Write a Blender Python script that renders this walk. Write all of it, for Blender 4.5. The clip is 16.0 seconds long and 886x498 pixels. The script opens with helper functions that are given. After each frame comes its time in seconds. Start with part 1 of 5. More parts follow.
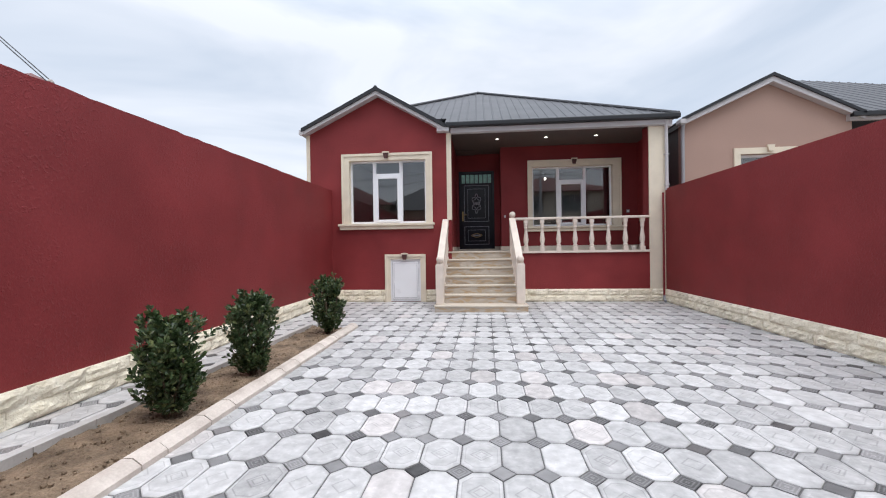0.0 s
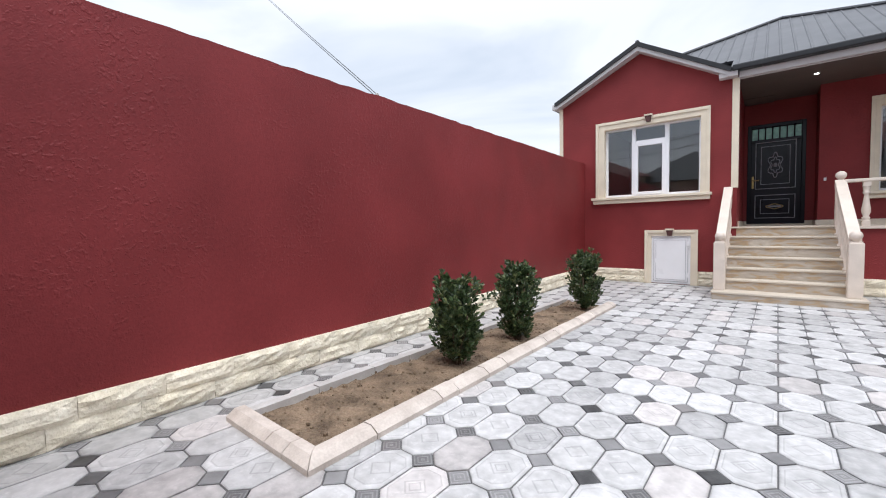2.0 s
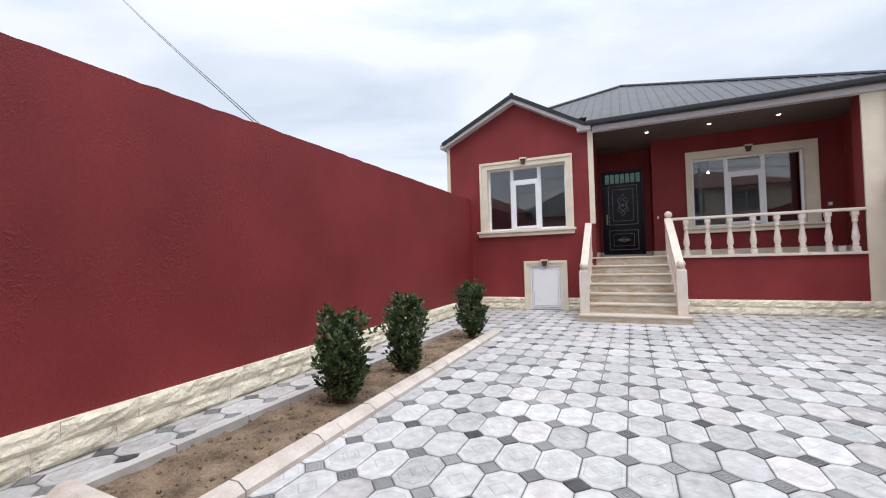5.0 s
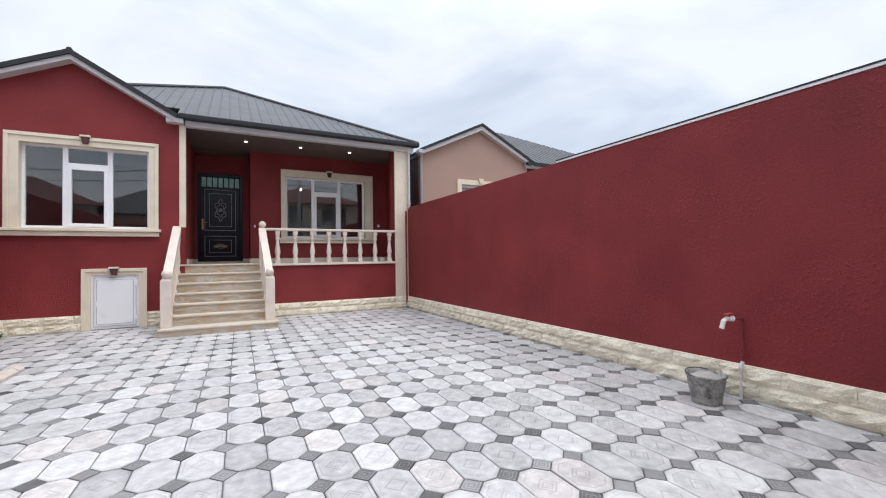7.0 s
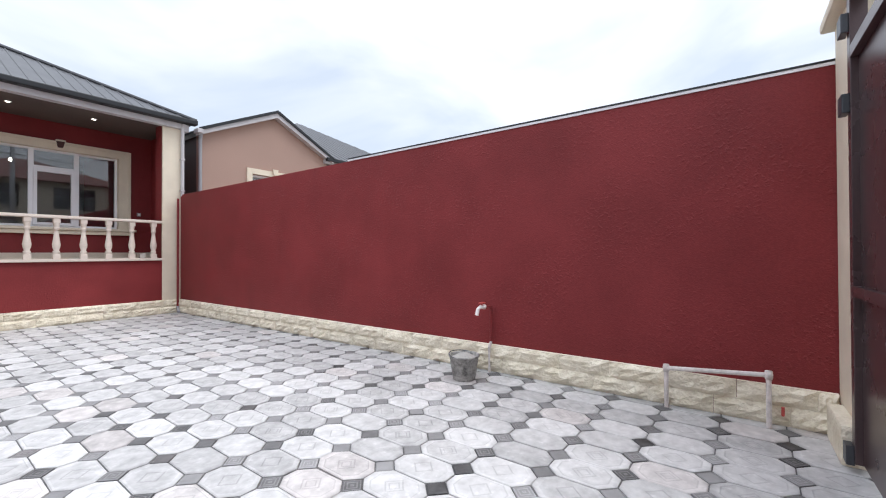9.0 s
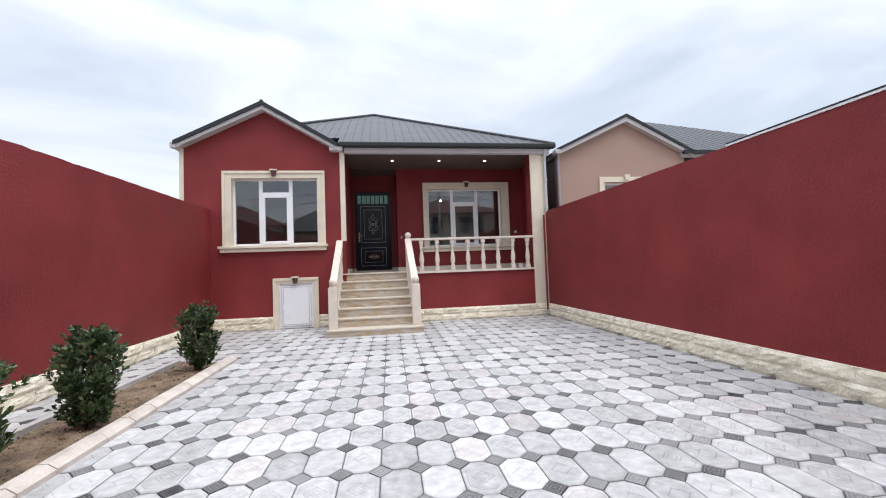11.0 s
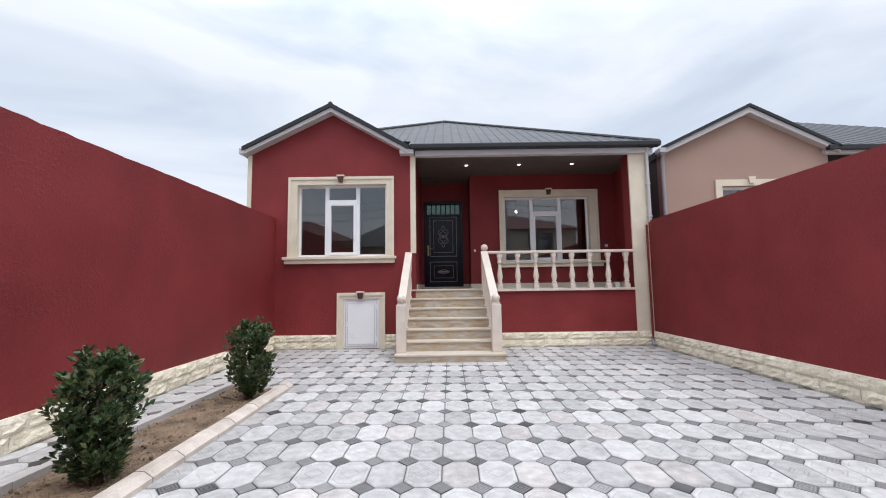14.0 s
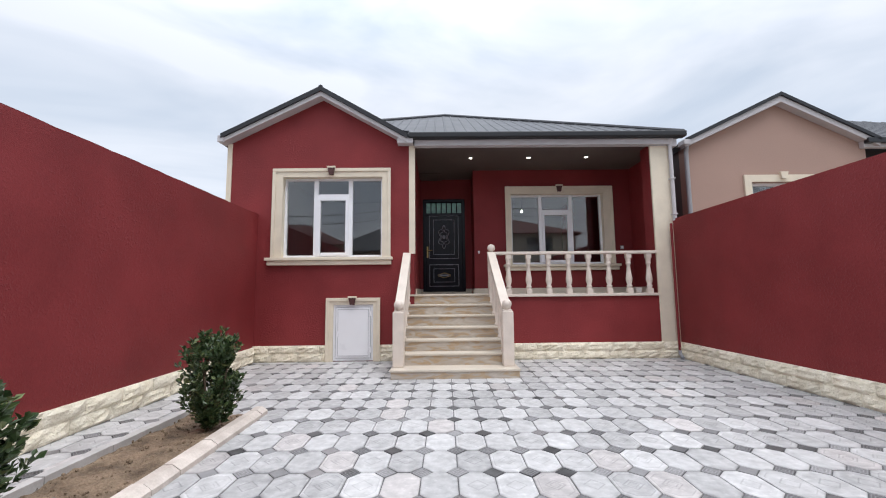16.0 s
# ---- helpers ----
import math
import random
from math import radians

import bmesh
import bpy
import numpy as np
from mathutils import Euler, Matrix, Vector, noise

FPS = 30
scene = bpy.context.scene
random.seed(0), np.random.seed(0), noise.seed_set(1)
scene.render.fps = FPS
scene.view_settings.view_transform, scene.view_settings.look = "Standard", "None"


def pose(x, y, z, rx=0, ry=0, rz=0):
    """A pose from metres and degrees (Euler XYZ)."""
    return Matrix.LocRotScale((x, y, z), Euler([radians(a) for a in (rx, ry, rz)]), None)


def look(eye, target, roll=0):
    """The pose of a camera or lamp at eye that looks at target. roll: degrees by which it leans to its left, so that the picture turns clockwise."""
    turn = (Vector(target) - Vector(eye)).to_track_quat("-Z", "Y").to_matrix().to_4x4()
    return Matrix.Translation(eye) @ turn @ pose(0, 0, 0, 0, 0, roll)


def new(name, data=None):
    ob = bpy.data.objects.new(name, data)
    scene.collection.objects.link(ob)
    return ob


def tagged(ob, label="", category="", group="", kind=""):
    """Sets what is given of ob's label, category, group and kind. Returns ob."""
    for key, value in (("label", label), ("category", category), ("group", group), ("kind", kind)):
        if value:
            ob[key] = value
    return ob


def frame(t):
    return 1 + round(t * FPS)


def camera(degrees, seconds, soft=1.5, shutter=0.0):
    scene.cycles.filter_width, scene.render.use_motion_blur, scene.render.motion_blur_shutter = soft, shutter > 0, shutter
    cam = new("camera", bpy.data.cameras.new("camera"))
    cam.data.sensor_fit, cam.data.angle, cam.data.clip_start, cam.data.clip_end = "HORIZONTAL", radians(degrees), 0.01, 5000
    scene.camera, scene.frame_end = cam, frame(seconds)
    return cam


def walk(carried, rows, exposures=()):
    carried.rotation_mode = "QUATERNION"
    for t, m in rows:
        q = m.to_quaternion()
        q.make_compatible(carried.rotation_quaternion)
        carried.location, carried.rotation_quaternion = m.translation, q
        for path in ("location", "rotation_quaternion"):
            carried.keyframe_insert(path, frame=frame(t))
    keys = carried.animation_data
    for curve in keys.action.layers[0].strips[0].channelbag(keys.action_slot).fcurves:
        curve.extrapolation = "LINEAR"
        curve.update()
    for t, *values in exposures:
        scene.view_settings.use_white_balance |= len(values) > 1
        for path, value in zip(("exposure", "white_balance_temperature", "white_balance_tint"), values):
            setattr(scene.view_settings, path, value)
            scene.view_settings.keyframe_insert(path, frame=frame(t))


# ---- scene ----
cam = camera(94.8, 16.0, soft=1.1)
PATH = [
    (0, (0.425, -9.605, 1.279), (0.242, -7.613, 1.272), -0.8),
    (0.5, (0.389, -9.602, 1.275), (0.007, -7.639, 1.245), -0.7),
    (1, (0.335, -9.59, 1.256), (-0.322, -7.701, 1.203), -0.7),
    (1.5, (0.278, -9.601, 1.246), (-0.685, -7.85, 1.166), -0.8),
    (2, (0.233, -9.613, 1.235), (-1.015, -8.052, 1.137), -1.0),
    (2.5, (0.167, -9.643, 1.217), (-1.298, -8.286, 1.111), -1.1),
    (3, (0.135, -9.698, 1.215), (-1.485, -8.53, 1.11), -1.2),
    (3.2, (0.124, -9.711, 1.21), (-1.524, -8.583, 1.112), -1.2),
    (5.3, (0.348, -9.583, 1.24), (-0.211, -7.664, 1.293), -1.5),
    (5.5, (0.358, -9.604, 1.27), (-0.031, -7.642, 1.318), -1.3),
    (6, (0.422, -9.61, 1.265), (0.47, -7.611, 1.317), -1.4),
    (6.5, (0.506, -9.626, 1.258), (1.001, -7.689, 1.309), -1.2),
    (7, (0.587, -9.658, 1.262), (1.507, -7.883, 1.301), -0.8),
    (7.5, (0.668, -9.701, 1.256), (1.939, -8.157, 1.284), -0.7),
    (8, (0.711, -9.757, 1.248), (2.228, -8.454, 1.269), -0.3),
    (8.5, (0.74, -9.797, 1.242), (2.383, -8.656, 1.258), -0.2),
    (9, (0.731, -9.797, 1.253), (2.355, -8.63, 1.273), -0.2),
    (9.5, (0.707, -9.745, 1.259), (2.134, -8.344, 1.286), -0.4),
    (10, (0.657, -9.657, 1.243), (1.711, -7.958, 1.28), -0.4),
    (10.2, (0.599, -9.64, 1.269), (1.462, -7.836, 1.298), -0.8),
    (12.3, (0.593, -9.175, 1.252), (0.586, -7.179, 1.377), -1.3),
    (12.5, (0.589, -9.076, 1.246), (0.576, -7.081, 1.385), -1.1),
    (13, (0.573, -8.834, 1.266), (0.554, -6.84, 1.424), -1.0),
    (13.5, (0.472, -8.595, 1.258), (0.453, -6.602, 1.427), -0.9),
    (14, (0.348, -8.384, 1.241), (0.342, -6.392, 1.423), -0.8),
    (14.5, (0.369, -8.173, 1.229), (0.37, -6.182, 1.417), -0.8),
    (15, (0.343, -7.987, 1.226), (0.355, -5.996, 1.422), -0.8),
    (15.5, (0.246, -7.735, 1.226), (0.264, -5.746, 1.429), -0.7),
    (16, (0.213, -7.503, 1.225), (0.231, -5.514, 1.434), -0.6),
]
walk(cam, [(t, look(eye, target, roll)) for t, eye, target, roll in PATH],
     [(0.0, 0.27), (2.0, 0.38), (3.0, 0.52), (5.5, 0.27), (7.0, 0.29), (8.8, 0.48), (10.0, 0.42), (12.5, 0.3), (14.5, 0.24), (16.0, 0.24)])

# ---------------- world, sun ----------------
SUN_ELEV, SUN_AZ = 66.0, 142.0
world = bpy.data.worlds.new("sky_world")
scene.world = world
world.use_nodes = True
wn, wl = world.node_tree.nodes, world.node_tree.links
wn.clear()
w_out = wn.new("ShaderNodeOutputWorld")
w_bg = wn.new("ShaderNodeBackground")
w_bg.inputs["Strength"].default_value = 1.0
w_sky = wn.new("ShaderNodeTexSky")
w_sky.sky_type = "NISHITA"
w_sky.sun_disc = False
w_sky.sun_elevation = radians(SUN_ELEV)
w_sky.sun_rotation = radians(SUN_AZ)
w_gain = wn.new("ShaderNodeVectorMath")
w_gain.operation = "SCALE"
w_gain.inputs["Scale"].default_value = 0.1
wl.new(w_sky.outputs["Color"], w_gain.inputs[0])
w_tc = wn.new("ShaderNodeTexCoord")
w_map = wn.new("ShaderNodeMapping")
w_map.inputs["Scale"].default_value = (1.2, 1.2, 3.2)
w_map.inputs["Location"].default_value = (0.7, 0.2, 0.4)
wl.new(w_tc.outputs["Generated"], w_map.inputs["Vector"])
w_n1 = wn.new("ShaderNodeTexNoise")
w_n1.inputs["Scale"].default_value = 1.5
w_n1.inputs["Detail"].default_value = 5.0
w_n1.inputs["Roughness"].default_value = 0.5
w_n1.inputs["Distortion"].default_value = 0.4
wl.new(w_map.outputs["Vector"], w_n1.inputs["Vector"])
w_r1 = wn.new("ShaderNodeValToRGB")
w_r1.color_ramp.elements[0].position = 0.36
w_r1.color_ramp.elements[0].color = (0.56, 0.635, 0.75, 1)
w_r1.color_ramp.elements[1].position = 0.56
w_r1.color_ramp.elements[1].color = (0.81, 0.85, 0.93, 1)
wl.new(w_n1.outputs["Fac"], w_r1.inputs["Fac"])
w_mix = wn.new("ShaderNodeMix")
w_mix.data_type = "RGBA"
w_mix.inputs["Factor"].default_value = 0.9
wl.new(w_gain.outputs["Vector"], w_mix.inputs["A"])
wl.new(w_r1.outputs["Color"], w_mix.inputs["B"])
# overcast sky: brighter towards the zenith
w_sep = wn.new("ShaderNodeSeparateXYZ")
wl.new(w_tc.outputs["Generated"], w_sep.inputs["Vector"])
w_zen = wn.new("ShaderNodeMapRange")
w_zen.interpolation_type = "SMOOTHSTEP"
w_zen.inputs["From Min"].default_value, w_zen.inputs["From Max"].default_value = 0.4, 1.0
w_zen.inputs["To Min"].default_value, w_zen.inputs["To Max"].default_value = 1.0, 2.4
wl.new(w_sep.outputs["Z"], w_zen.inputs["Value"])
w_lum = wn.new("ShaderNodeVectorMath")
w_lum.operation = "SCALE"
wl.new(w_mix.outputs["Result"], w_lum.inputs[0])
wl.new(w_zen.outputs["Result"], w_lum.inputs["Scale"])
wl.new(w_lum.outputs["Vector"], w_bg.inputs["Color"])
wl.new(w_bg.outputs["Background"], w_out.inputs["Surface"])

sun = new("sun", bpy.data.lights.new("sun", "SUN"))
sun.data.energy, sun.data.angle, sun.data.color = 1.3, radians(40), (1.0, 0.97, 0.93)
_az, _el = radians(SUN_AZ), radians(SUN_ELEV)
sun.matrix_world = look((math.sin(_az) * math.cos(_el) * 30, math.cos(_az) * math.cos(_el) * 30, math.sin(_el) * 30), (0, 0, 0))
scene.view_settings.exposure = 0.3


# ---------------- materials ----------------
def mat(name, color, rough=0.6, var=0.12, scale=3.0, fine=60.0, bump=0.15, bump_scale=None, metal=0.0, tint=None, spec=0.5,
        pick=0.0, coat=0.0, bdist=0.01):
    """A painted, stone or metal surface: large stains, fine grain, relief; pick varies it from piece to piece."""
    m = bpy.data.materials.new(name)
    m.use_nodes = True
    n, l = m.node_tree.nodes, m.node_tree.links
    b = n["Principled BSDF"]
    tc = n.new("ShaderNodeTexCoord")
    geo = n.new("ShaderNodeNewGeometry")
    big = n.new("ShaderNodeTexNoise")
    big.inputs["Scale"].default_value, big.inputs["Detail"].default_value = scale, 6
    l.new(geo.outputs["Position"], big.inputs["Vector"])
    small = n.new("ShaderNodeTexNoise")
    small.inputs["Scale"].default_value, small.inputs["Detail"].default_value = fine, 3
    l.new(geo.outputs["Position"], small.inputs["Vector"])
    add = n.new("ShaderNodeMath")
    add.operation = "MULTIPLY_ADD"
    add.inputs[1].default_value = 0.45
    l.new(small.outputs["Fac"], add.inputs[0])
    l.new(big.outputs["Fac"], add.inputs[2])
    ramp = n.new("ShaderNodeValToRGB")
    e = ramp.color_ramp.elements
    t2 = tint or color
    e[0].position, e[1].position = 0.45, 1.0
    e[0].color = (*[c * (1 - var) for c in color], 1)
    e[1].color = (*[min(1, c * (1 + var)) for c in t2], 1)
    l.new(add.outputs["Value"], ramp.inputs["Fac"])
    col = ramp.outputs["Color"]
    if pick:
        oi = n.new("ShaderNodeObjectInfo")
        s = n.new("ShaderNodeMath")
        s.operation = "ADD"
        l.new(oi.outputs["Random"], s.inputs[0])
        l.new(geo.outputs["Random Per Island"], s.inputs[1])
        fr = n.new("ShaderNodeMath")
        fr.operation = "FRACT"
        l.new(s.outputs["Value"], fr.inputs[0])
        mr = n.new("ShaderNodeMapRange")
        mr.inputs["To Min"].default_value, mr.inputs["To Max"].default_value = 1 - pick, 1 + pick
        l.new(fr.outputs["Value"], mr.inputs["Value"])
        sc = n.new("ShaderNodeVectorMath")
        sc.operation = "SCALE"
        l.new(col, sc.inputs[0])
        l.new(mr.outputs["Result"], sc.inputs["Scale"])
        col = sc.outputs["Vector"]
    l.new(col, b.inputs["Base Color"])
    b.inputs["Metallic"].default_value = metal
    b.inputs["Specular IOR Level"].default_value = spec
    b.inputs["Coat Weight"].default_value = coat
    rr = n.new("ShaderNodeMapRange")
    rr.inputs["To Min"].default_value, rr.inputs["To Max"].default_value = max(0.02, rough - 0.08), min(1, rough + 0.08)
    l.new(big.outputs["Fac"], rr.inputs["Value"])
    l.new(rr.outputs["Result"], b.inputs["Roughness"])
    if bump:
        bn = n.new("ShaderNodeTexNoise")
        bn.inputs["Scale"].default_value, bn.inputs["Detail"].default_value = bump_scale or fine, 4
        l.new(geo.outputs["Position"], bn.inputs["Vector"])
        bp = n.new("ShaderNodeBump")
        bp.inputs["Strength"].default_value, bp.inputs["Distance"].default_value = bump, bdist
        l.new(bn.outputs["Fac"], bp.inputs["Height"])
        l.new(bp.outputs["Normal"], b.inputs["Normal"])
    return m


def glass_mat(name, color=(1, 1, 1), rough=0.0):
    m = bpy.data.materials.new(name)
    m.use_nodes = True
    b = m.node_tree.nodes["Principled BSDF"]
    b.inputs["Base Color"].default_value = (*color, 1)
    b.inputs["Transmission Weight"].default_value = 1.0
    b.inputs["Roughness"].default_value = rough
    b.inputs["IOR"].default_value = 1.75
    return m


def glow_mat(name, color, strength):
    m = bpy.data.materials.new(name)
    m.use_nodes = True
    b = m.node_tree.nodes["Principled BSDF"]
    b.inputs["Base Color"].default_value = (*color, 1)
    b.inputs["Emission Color"].default_value = (*color, 1)
    b.inputs["Emission Strength"].default_value = strength
    return m


RED = (0.198, 0.0220, 0.0235)
M_RED = mat("red_stucco", RED, 0.6, 0.16, 1.1, 50, 0.45, 38, tint=(0.228, 0.031, 0.033), spec=0.3, bdist=0.025)


def trowelled(m):
    """Sparse raised flecks left by the trowel, gathered in patches, over a fine sandy grain."""
    n, l = m.node_tree.nodes, m.node_tree.links
    geo = n.new("ShaderNodeNewGeometry")

    def noise_of(scale, detail, lo, hi):
        t = n.new("ShaderNodeTexNoise")
        t.inputs["Scale"].default_value, t.inputs["Detail"].default_value = scale, detail
        l.new(geo.outputs["Position"], t.inputs["Vector"])
        k = n.new("ShaderNodeMapRange")
        k.inputs["From Min"].default_value, k.inputs["From Max"].default_value = lo, hi
        l.new(t.outputs["Fac"], k.inputs["Value"])
        return k.outputs["Result"]

    flecks = n.new("ShaderNodeMath")
    flecks.operation = "MULTIPLY"
    l.new(noise_of(34, 2, 0.54, 0.68), flecks.inputs[0])
    l.new(noise_of(1.3, 3, 0.42, 0.62), flecks.inputs[1])
    height = n.new("ShaderNodeMath")
    height.operation = "MULTIPLY_ADD"
    height.inputs[1].default_value = 0.35
    l.new(noise_of(110, 3, 0.3, 0.7), height.inputs[0])
    l.new(flecks.outputs["Value"], height.inputs[2])
    bump = next(k for k in n if k.bl_idname == "ShaderNodeBump")
    bump.inputs["Strength"].default_value, bump.inputs["Distance"].default_value = 0.55, 0.009
    l.new(height.outputs["Value"], bump.inputs["Height"])


trowelled(M_RED)
M_CREAM = mat("cream_stone_trim", (0.74, 0.655, 0.52), 0.65, 0.08, 4, 90, 0.1)
M_STONE = mat("split_limestone", (0.80, 0.71, 0.53), 0.85, 0.1, 9, 60, 0.8, 30, tint=(0.88, 0.82, 0.68), pick=0.07, bdist=0.03)
M_MARBLE = mat("rail_limestone", (0.70, 0.61, 0.53), 0.55, 0.1, 5, 80, 0.08)
def veined(name, dark, light, ochre, rough):
    """Polished beige marble with slanting, drifting veins."""
    m = mat(name, dark, rough, 0.1, 3, 90, 0.02)
    n, l = m.node_tree.nodes, m.node_tree.links
    geo = n.new("ShaderNodeNewGeometry")
    mp = n.new("ShaderNodeMapping")
    mp.inputs["Rotation"].default_value = (0.3, 0.62, 0.2)
    mp.inputs["Scale"].default_value = (1.3, 1.3, 5.0)
    l.new(geo.outputs["Position"], mp.inputs["Vector"])
    nz = n.new("ShaderNodeTexNoise")
    nz.inputs["Scale"].default_value, nz.inputs["Detail"].default_value, nz.inputs["Distortion"].default_value = 2.2, 7, 1.2
    l.new(mp.outputs["Vector"], nz.inputs["Vector"])
    rp = n.new("ShaderNodeValToRGB")
    e = rp.color_ramp.elements
    e[0].position, e[0].color = 0.3, (*dark, 1)
    e[1].position, e[1].color = 0.68, (*light, 1)
    k = e.new(0.42)
    k.color = (*ochre, 1)
    k = e.new(0.5)
    k.color = (*[(a + c) / 2 for a, c in zip(dark, light)], 1)
    l.new(nz.outputs["Fac"], rp.inputs["Fac"])
    l.new(rp.outputs["Color"], n["Principled BSDF"].inputs["Base Color"])
    return m


M_STEP = veined("step_marble", (0.33, 0.27, 0.21), (0.56, 0.50, 0.43), (0.46, 0.33, 0.2), 0.35)
M_NOSING = mat("tread_marble", (0.6, 0.53, 0.44), 0.45, 0.12, 3.5, 50, 0.05)
M_WHITE = mat("white_plastic", (0.86, 0.86, 0.88), 0.3, 0.03, 3, 60, 0.02)
M_WHITEPAINT = mat("pale_fascia_paint", (0.52, 0.5, 0.51), 0.5, 0.06, 3, 60, 0.04)
M_ROOF = mat("dark_grey_metal_roofing", (0.052, 0.053, 0.059), 0.45, 0.12, 2, 70, 0.03, metal=0.3)
M_ROOFEDGE = mat("black_metal_edge", (0.02, 0.021, 0.024), 0.4, 0.15, 3, 70, 0.03, metal=0.2)
M_CEIL = mat("brown_porch_ceiling", (0.10, 0.078, 0.068), 0.6, 0.25, 1.8, 40, 0.05)
M_DOOR = mat("black_painted_steel", (0.006, 0.006, 0.012), 0.22, 0.2, 4, 80, 0.03, spec=0.25)
M_DOORTRIM = mat("grey_edged_moulding", (0.3, 0.3, 0.34), 0.3, 0.2, 6, 80, 0.03)
M_BRASS = mat("old_brass", (0.45, 0.33, 0.14), 0.3, 0.15, 8, 90, 0.03, metal=1.0)
M_BROWN = mat("brown_keystone_stone", (0.075, 0.025, 0.022), 0.6, 0.25, 9, 90, 0.1)
M_SOIL = mat("dry_soil", (0.128, 0.085, 0.052), 0.95, 0.42, 5, 60, 1.0, 40, tint=(0.25, 0.18, 0.12), bdist=0.03)
M_KERB = mat("pinkish_kerb_stone", (0.55, 0.47, 0.41), 0.75, 0.14, 6, 70, 0.25, 60, tint=(0.64, 0.57, 0.51), pick=0.05)
M_KERBGREY = mat("grey_kerb_concrete", (0.52, 0.5, 0.48), 0.8, 0.15, 6, 70, 0.25, 60, pick=0.05)
M_MORTAR = mat("grey_mortar", (0.15, 0.147, 0.147), 0.9, 0.25, 5, 60, 0.3)
M_LAND = mat("bare_ground", (0.3, 0.27, 0.23), 0.95, 0.2, 0.3, 20, 0.3)
M_TAUPE = mat("taupe_stucco", (0.40, 0.265, 0.215), 0.8, 0.06, 0.8, 50, 0.3, 40)
M_GREYWALL = mat("dark_grey_side_wall", (0.12, 0.12, 0.115), 0.85, 0.15, 1, 40, 0.2)
M_GREYPIPE = mat("grey_drainpipe", (0.32, 0.32, 0.34), 0.4, 0.08, 4, 60, 0.03)
M_PIPE = mat("scuffed_white_pipe", (0.68, 0.62, 0.59), 0.55, 0.3, 14, 70, 0.05)
M_TAPW = mat("white_tap_plastic", (0.9, 0.84, 0.8), 0.35, 0.08, 9, 70, 0.02)
M_TAPR = mat("red_tap_handle", (0.5, 0.07, 0.06), 0.4, 0.1, 9, 70, 0.02)
M_BUCKET = mat("mortar_stained_bucket", (0.16, 0.16, 0.155), 0.7, 0.55, 16, 60, 0.25, tint=(0.36, 0.35, 0.33))
M_CEMENT = mat("dried_cement", (0.42, 0.40, 0.37), 0.9, 0.2, 14, 60, 0.4)
M_GATE = mat("dark_brown_gate_paint", (0.085, 0.058, 0.06), 0.28, 0.15, 2, 60, 0.03, metal=0.3)
M_GATEGREY = mat("grey_steel_hinge", (0.07, 0.075, 0.085), 0.4, 0.15, 5, 60, 0.03, metal=0.5)
M_BARK = mat("shrub_bark", (0.1, 0.07, 0.045), 0.9, 0.3, 20, 90, 0.4)
M_ROOM = mat("unlit_plaster", (0.3, 0.29, 0.28), 0.8, 0.08, 1, 30, 0.05)
M_TILERED = mat("red_roof_tiles", (0.15, 0.05, 0.045), 0.7, 0.2, 1.5, 20, 0.2)
M_SAND = mat("pale_house_render", (0.5, 0.45, 0.38), 0.8, 0.1, 0.6, 20, 0.1)
M_CABLE = mat("black_cable", (0.02, 0.02, 0.022), 0.6, 0.1, 5, 50, 0.0)
M_GLASS = glass_mat("window_glass", (0.93, 0.96, 0.97))
M_GREENGLASS = mat("green_transom_glass", (0.22, 0.52, 0.40), 0.15, 0.25, 18, 60, 0.05, coat=0.4)
M_SPOT = glow_mat("downlight_glow", (1.0, 0.95, 0.88), 7.0)
M_BULB = glow_mat("bulb_glow", (1.0, 0.93, 0.82), 10.0)


def leaf_mat():
    m = bpy.data.materials.new("shrub_leaf")
    m.use_nodes = True
    n, l = m.node_tree.nodes, m.node_tree.links
    b = n["Principled BSDF"]
    geo = n.new("ShaderNodeNewGeometry")
    ramp = n.new("ShaderNodeValToRGB")
    e = ramp.color_ramp.elements
    e[0].color, e[1].color = (0.032, 0.060, 0.022, 1), (0.19, 0.21, 0.085, 1)
    mid = ramp.color_ramp.elements.new(0.7)
    mid.color = (0.062, 0.102, 0.038, 1)
    l.new(geo.outputs["Random Per Island"], ramp.inputs["Fac"])
    l.new(ramp.outputs["Color"], b.inputs["Base Color"])
    b.inputs["Roughness"].default_value = 0.3
    return m


M_LEAF = leaf_mat()


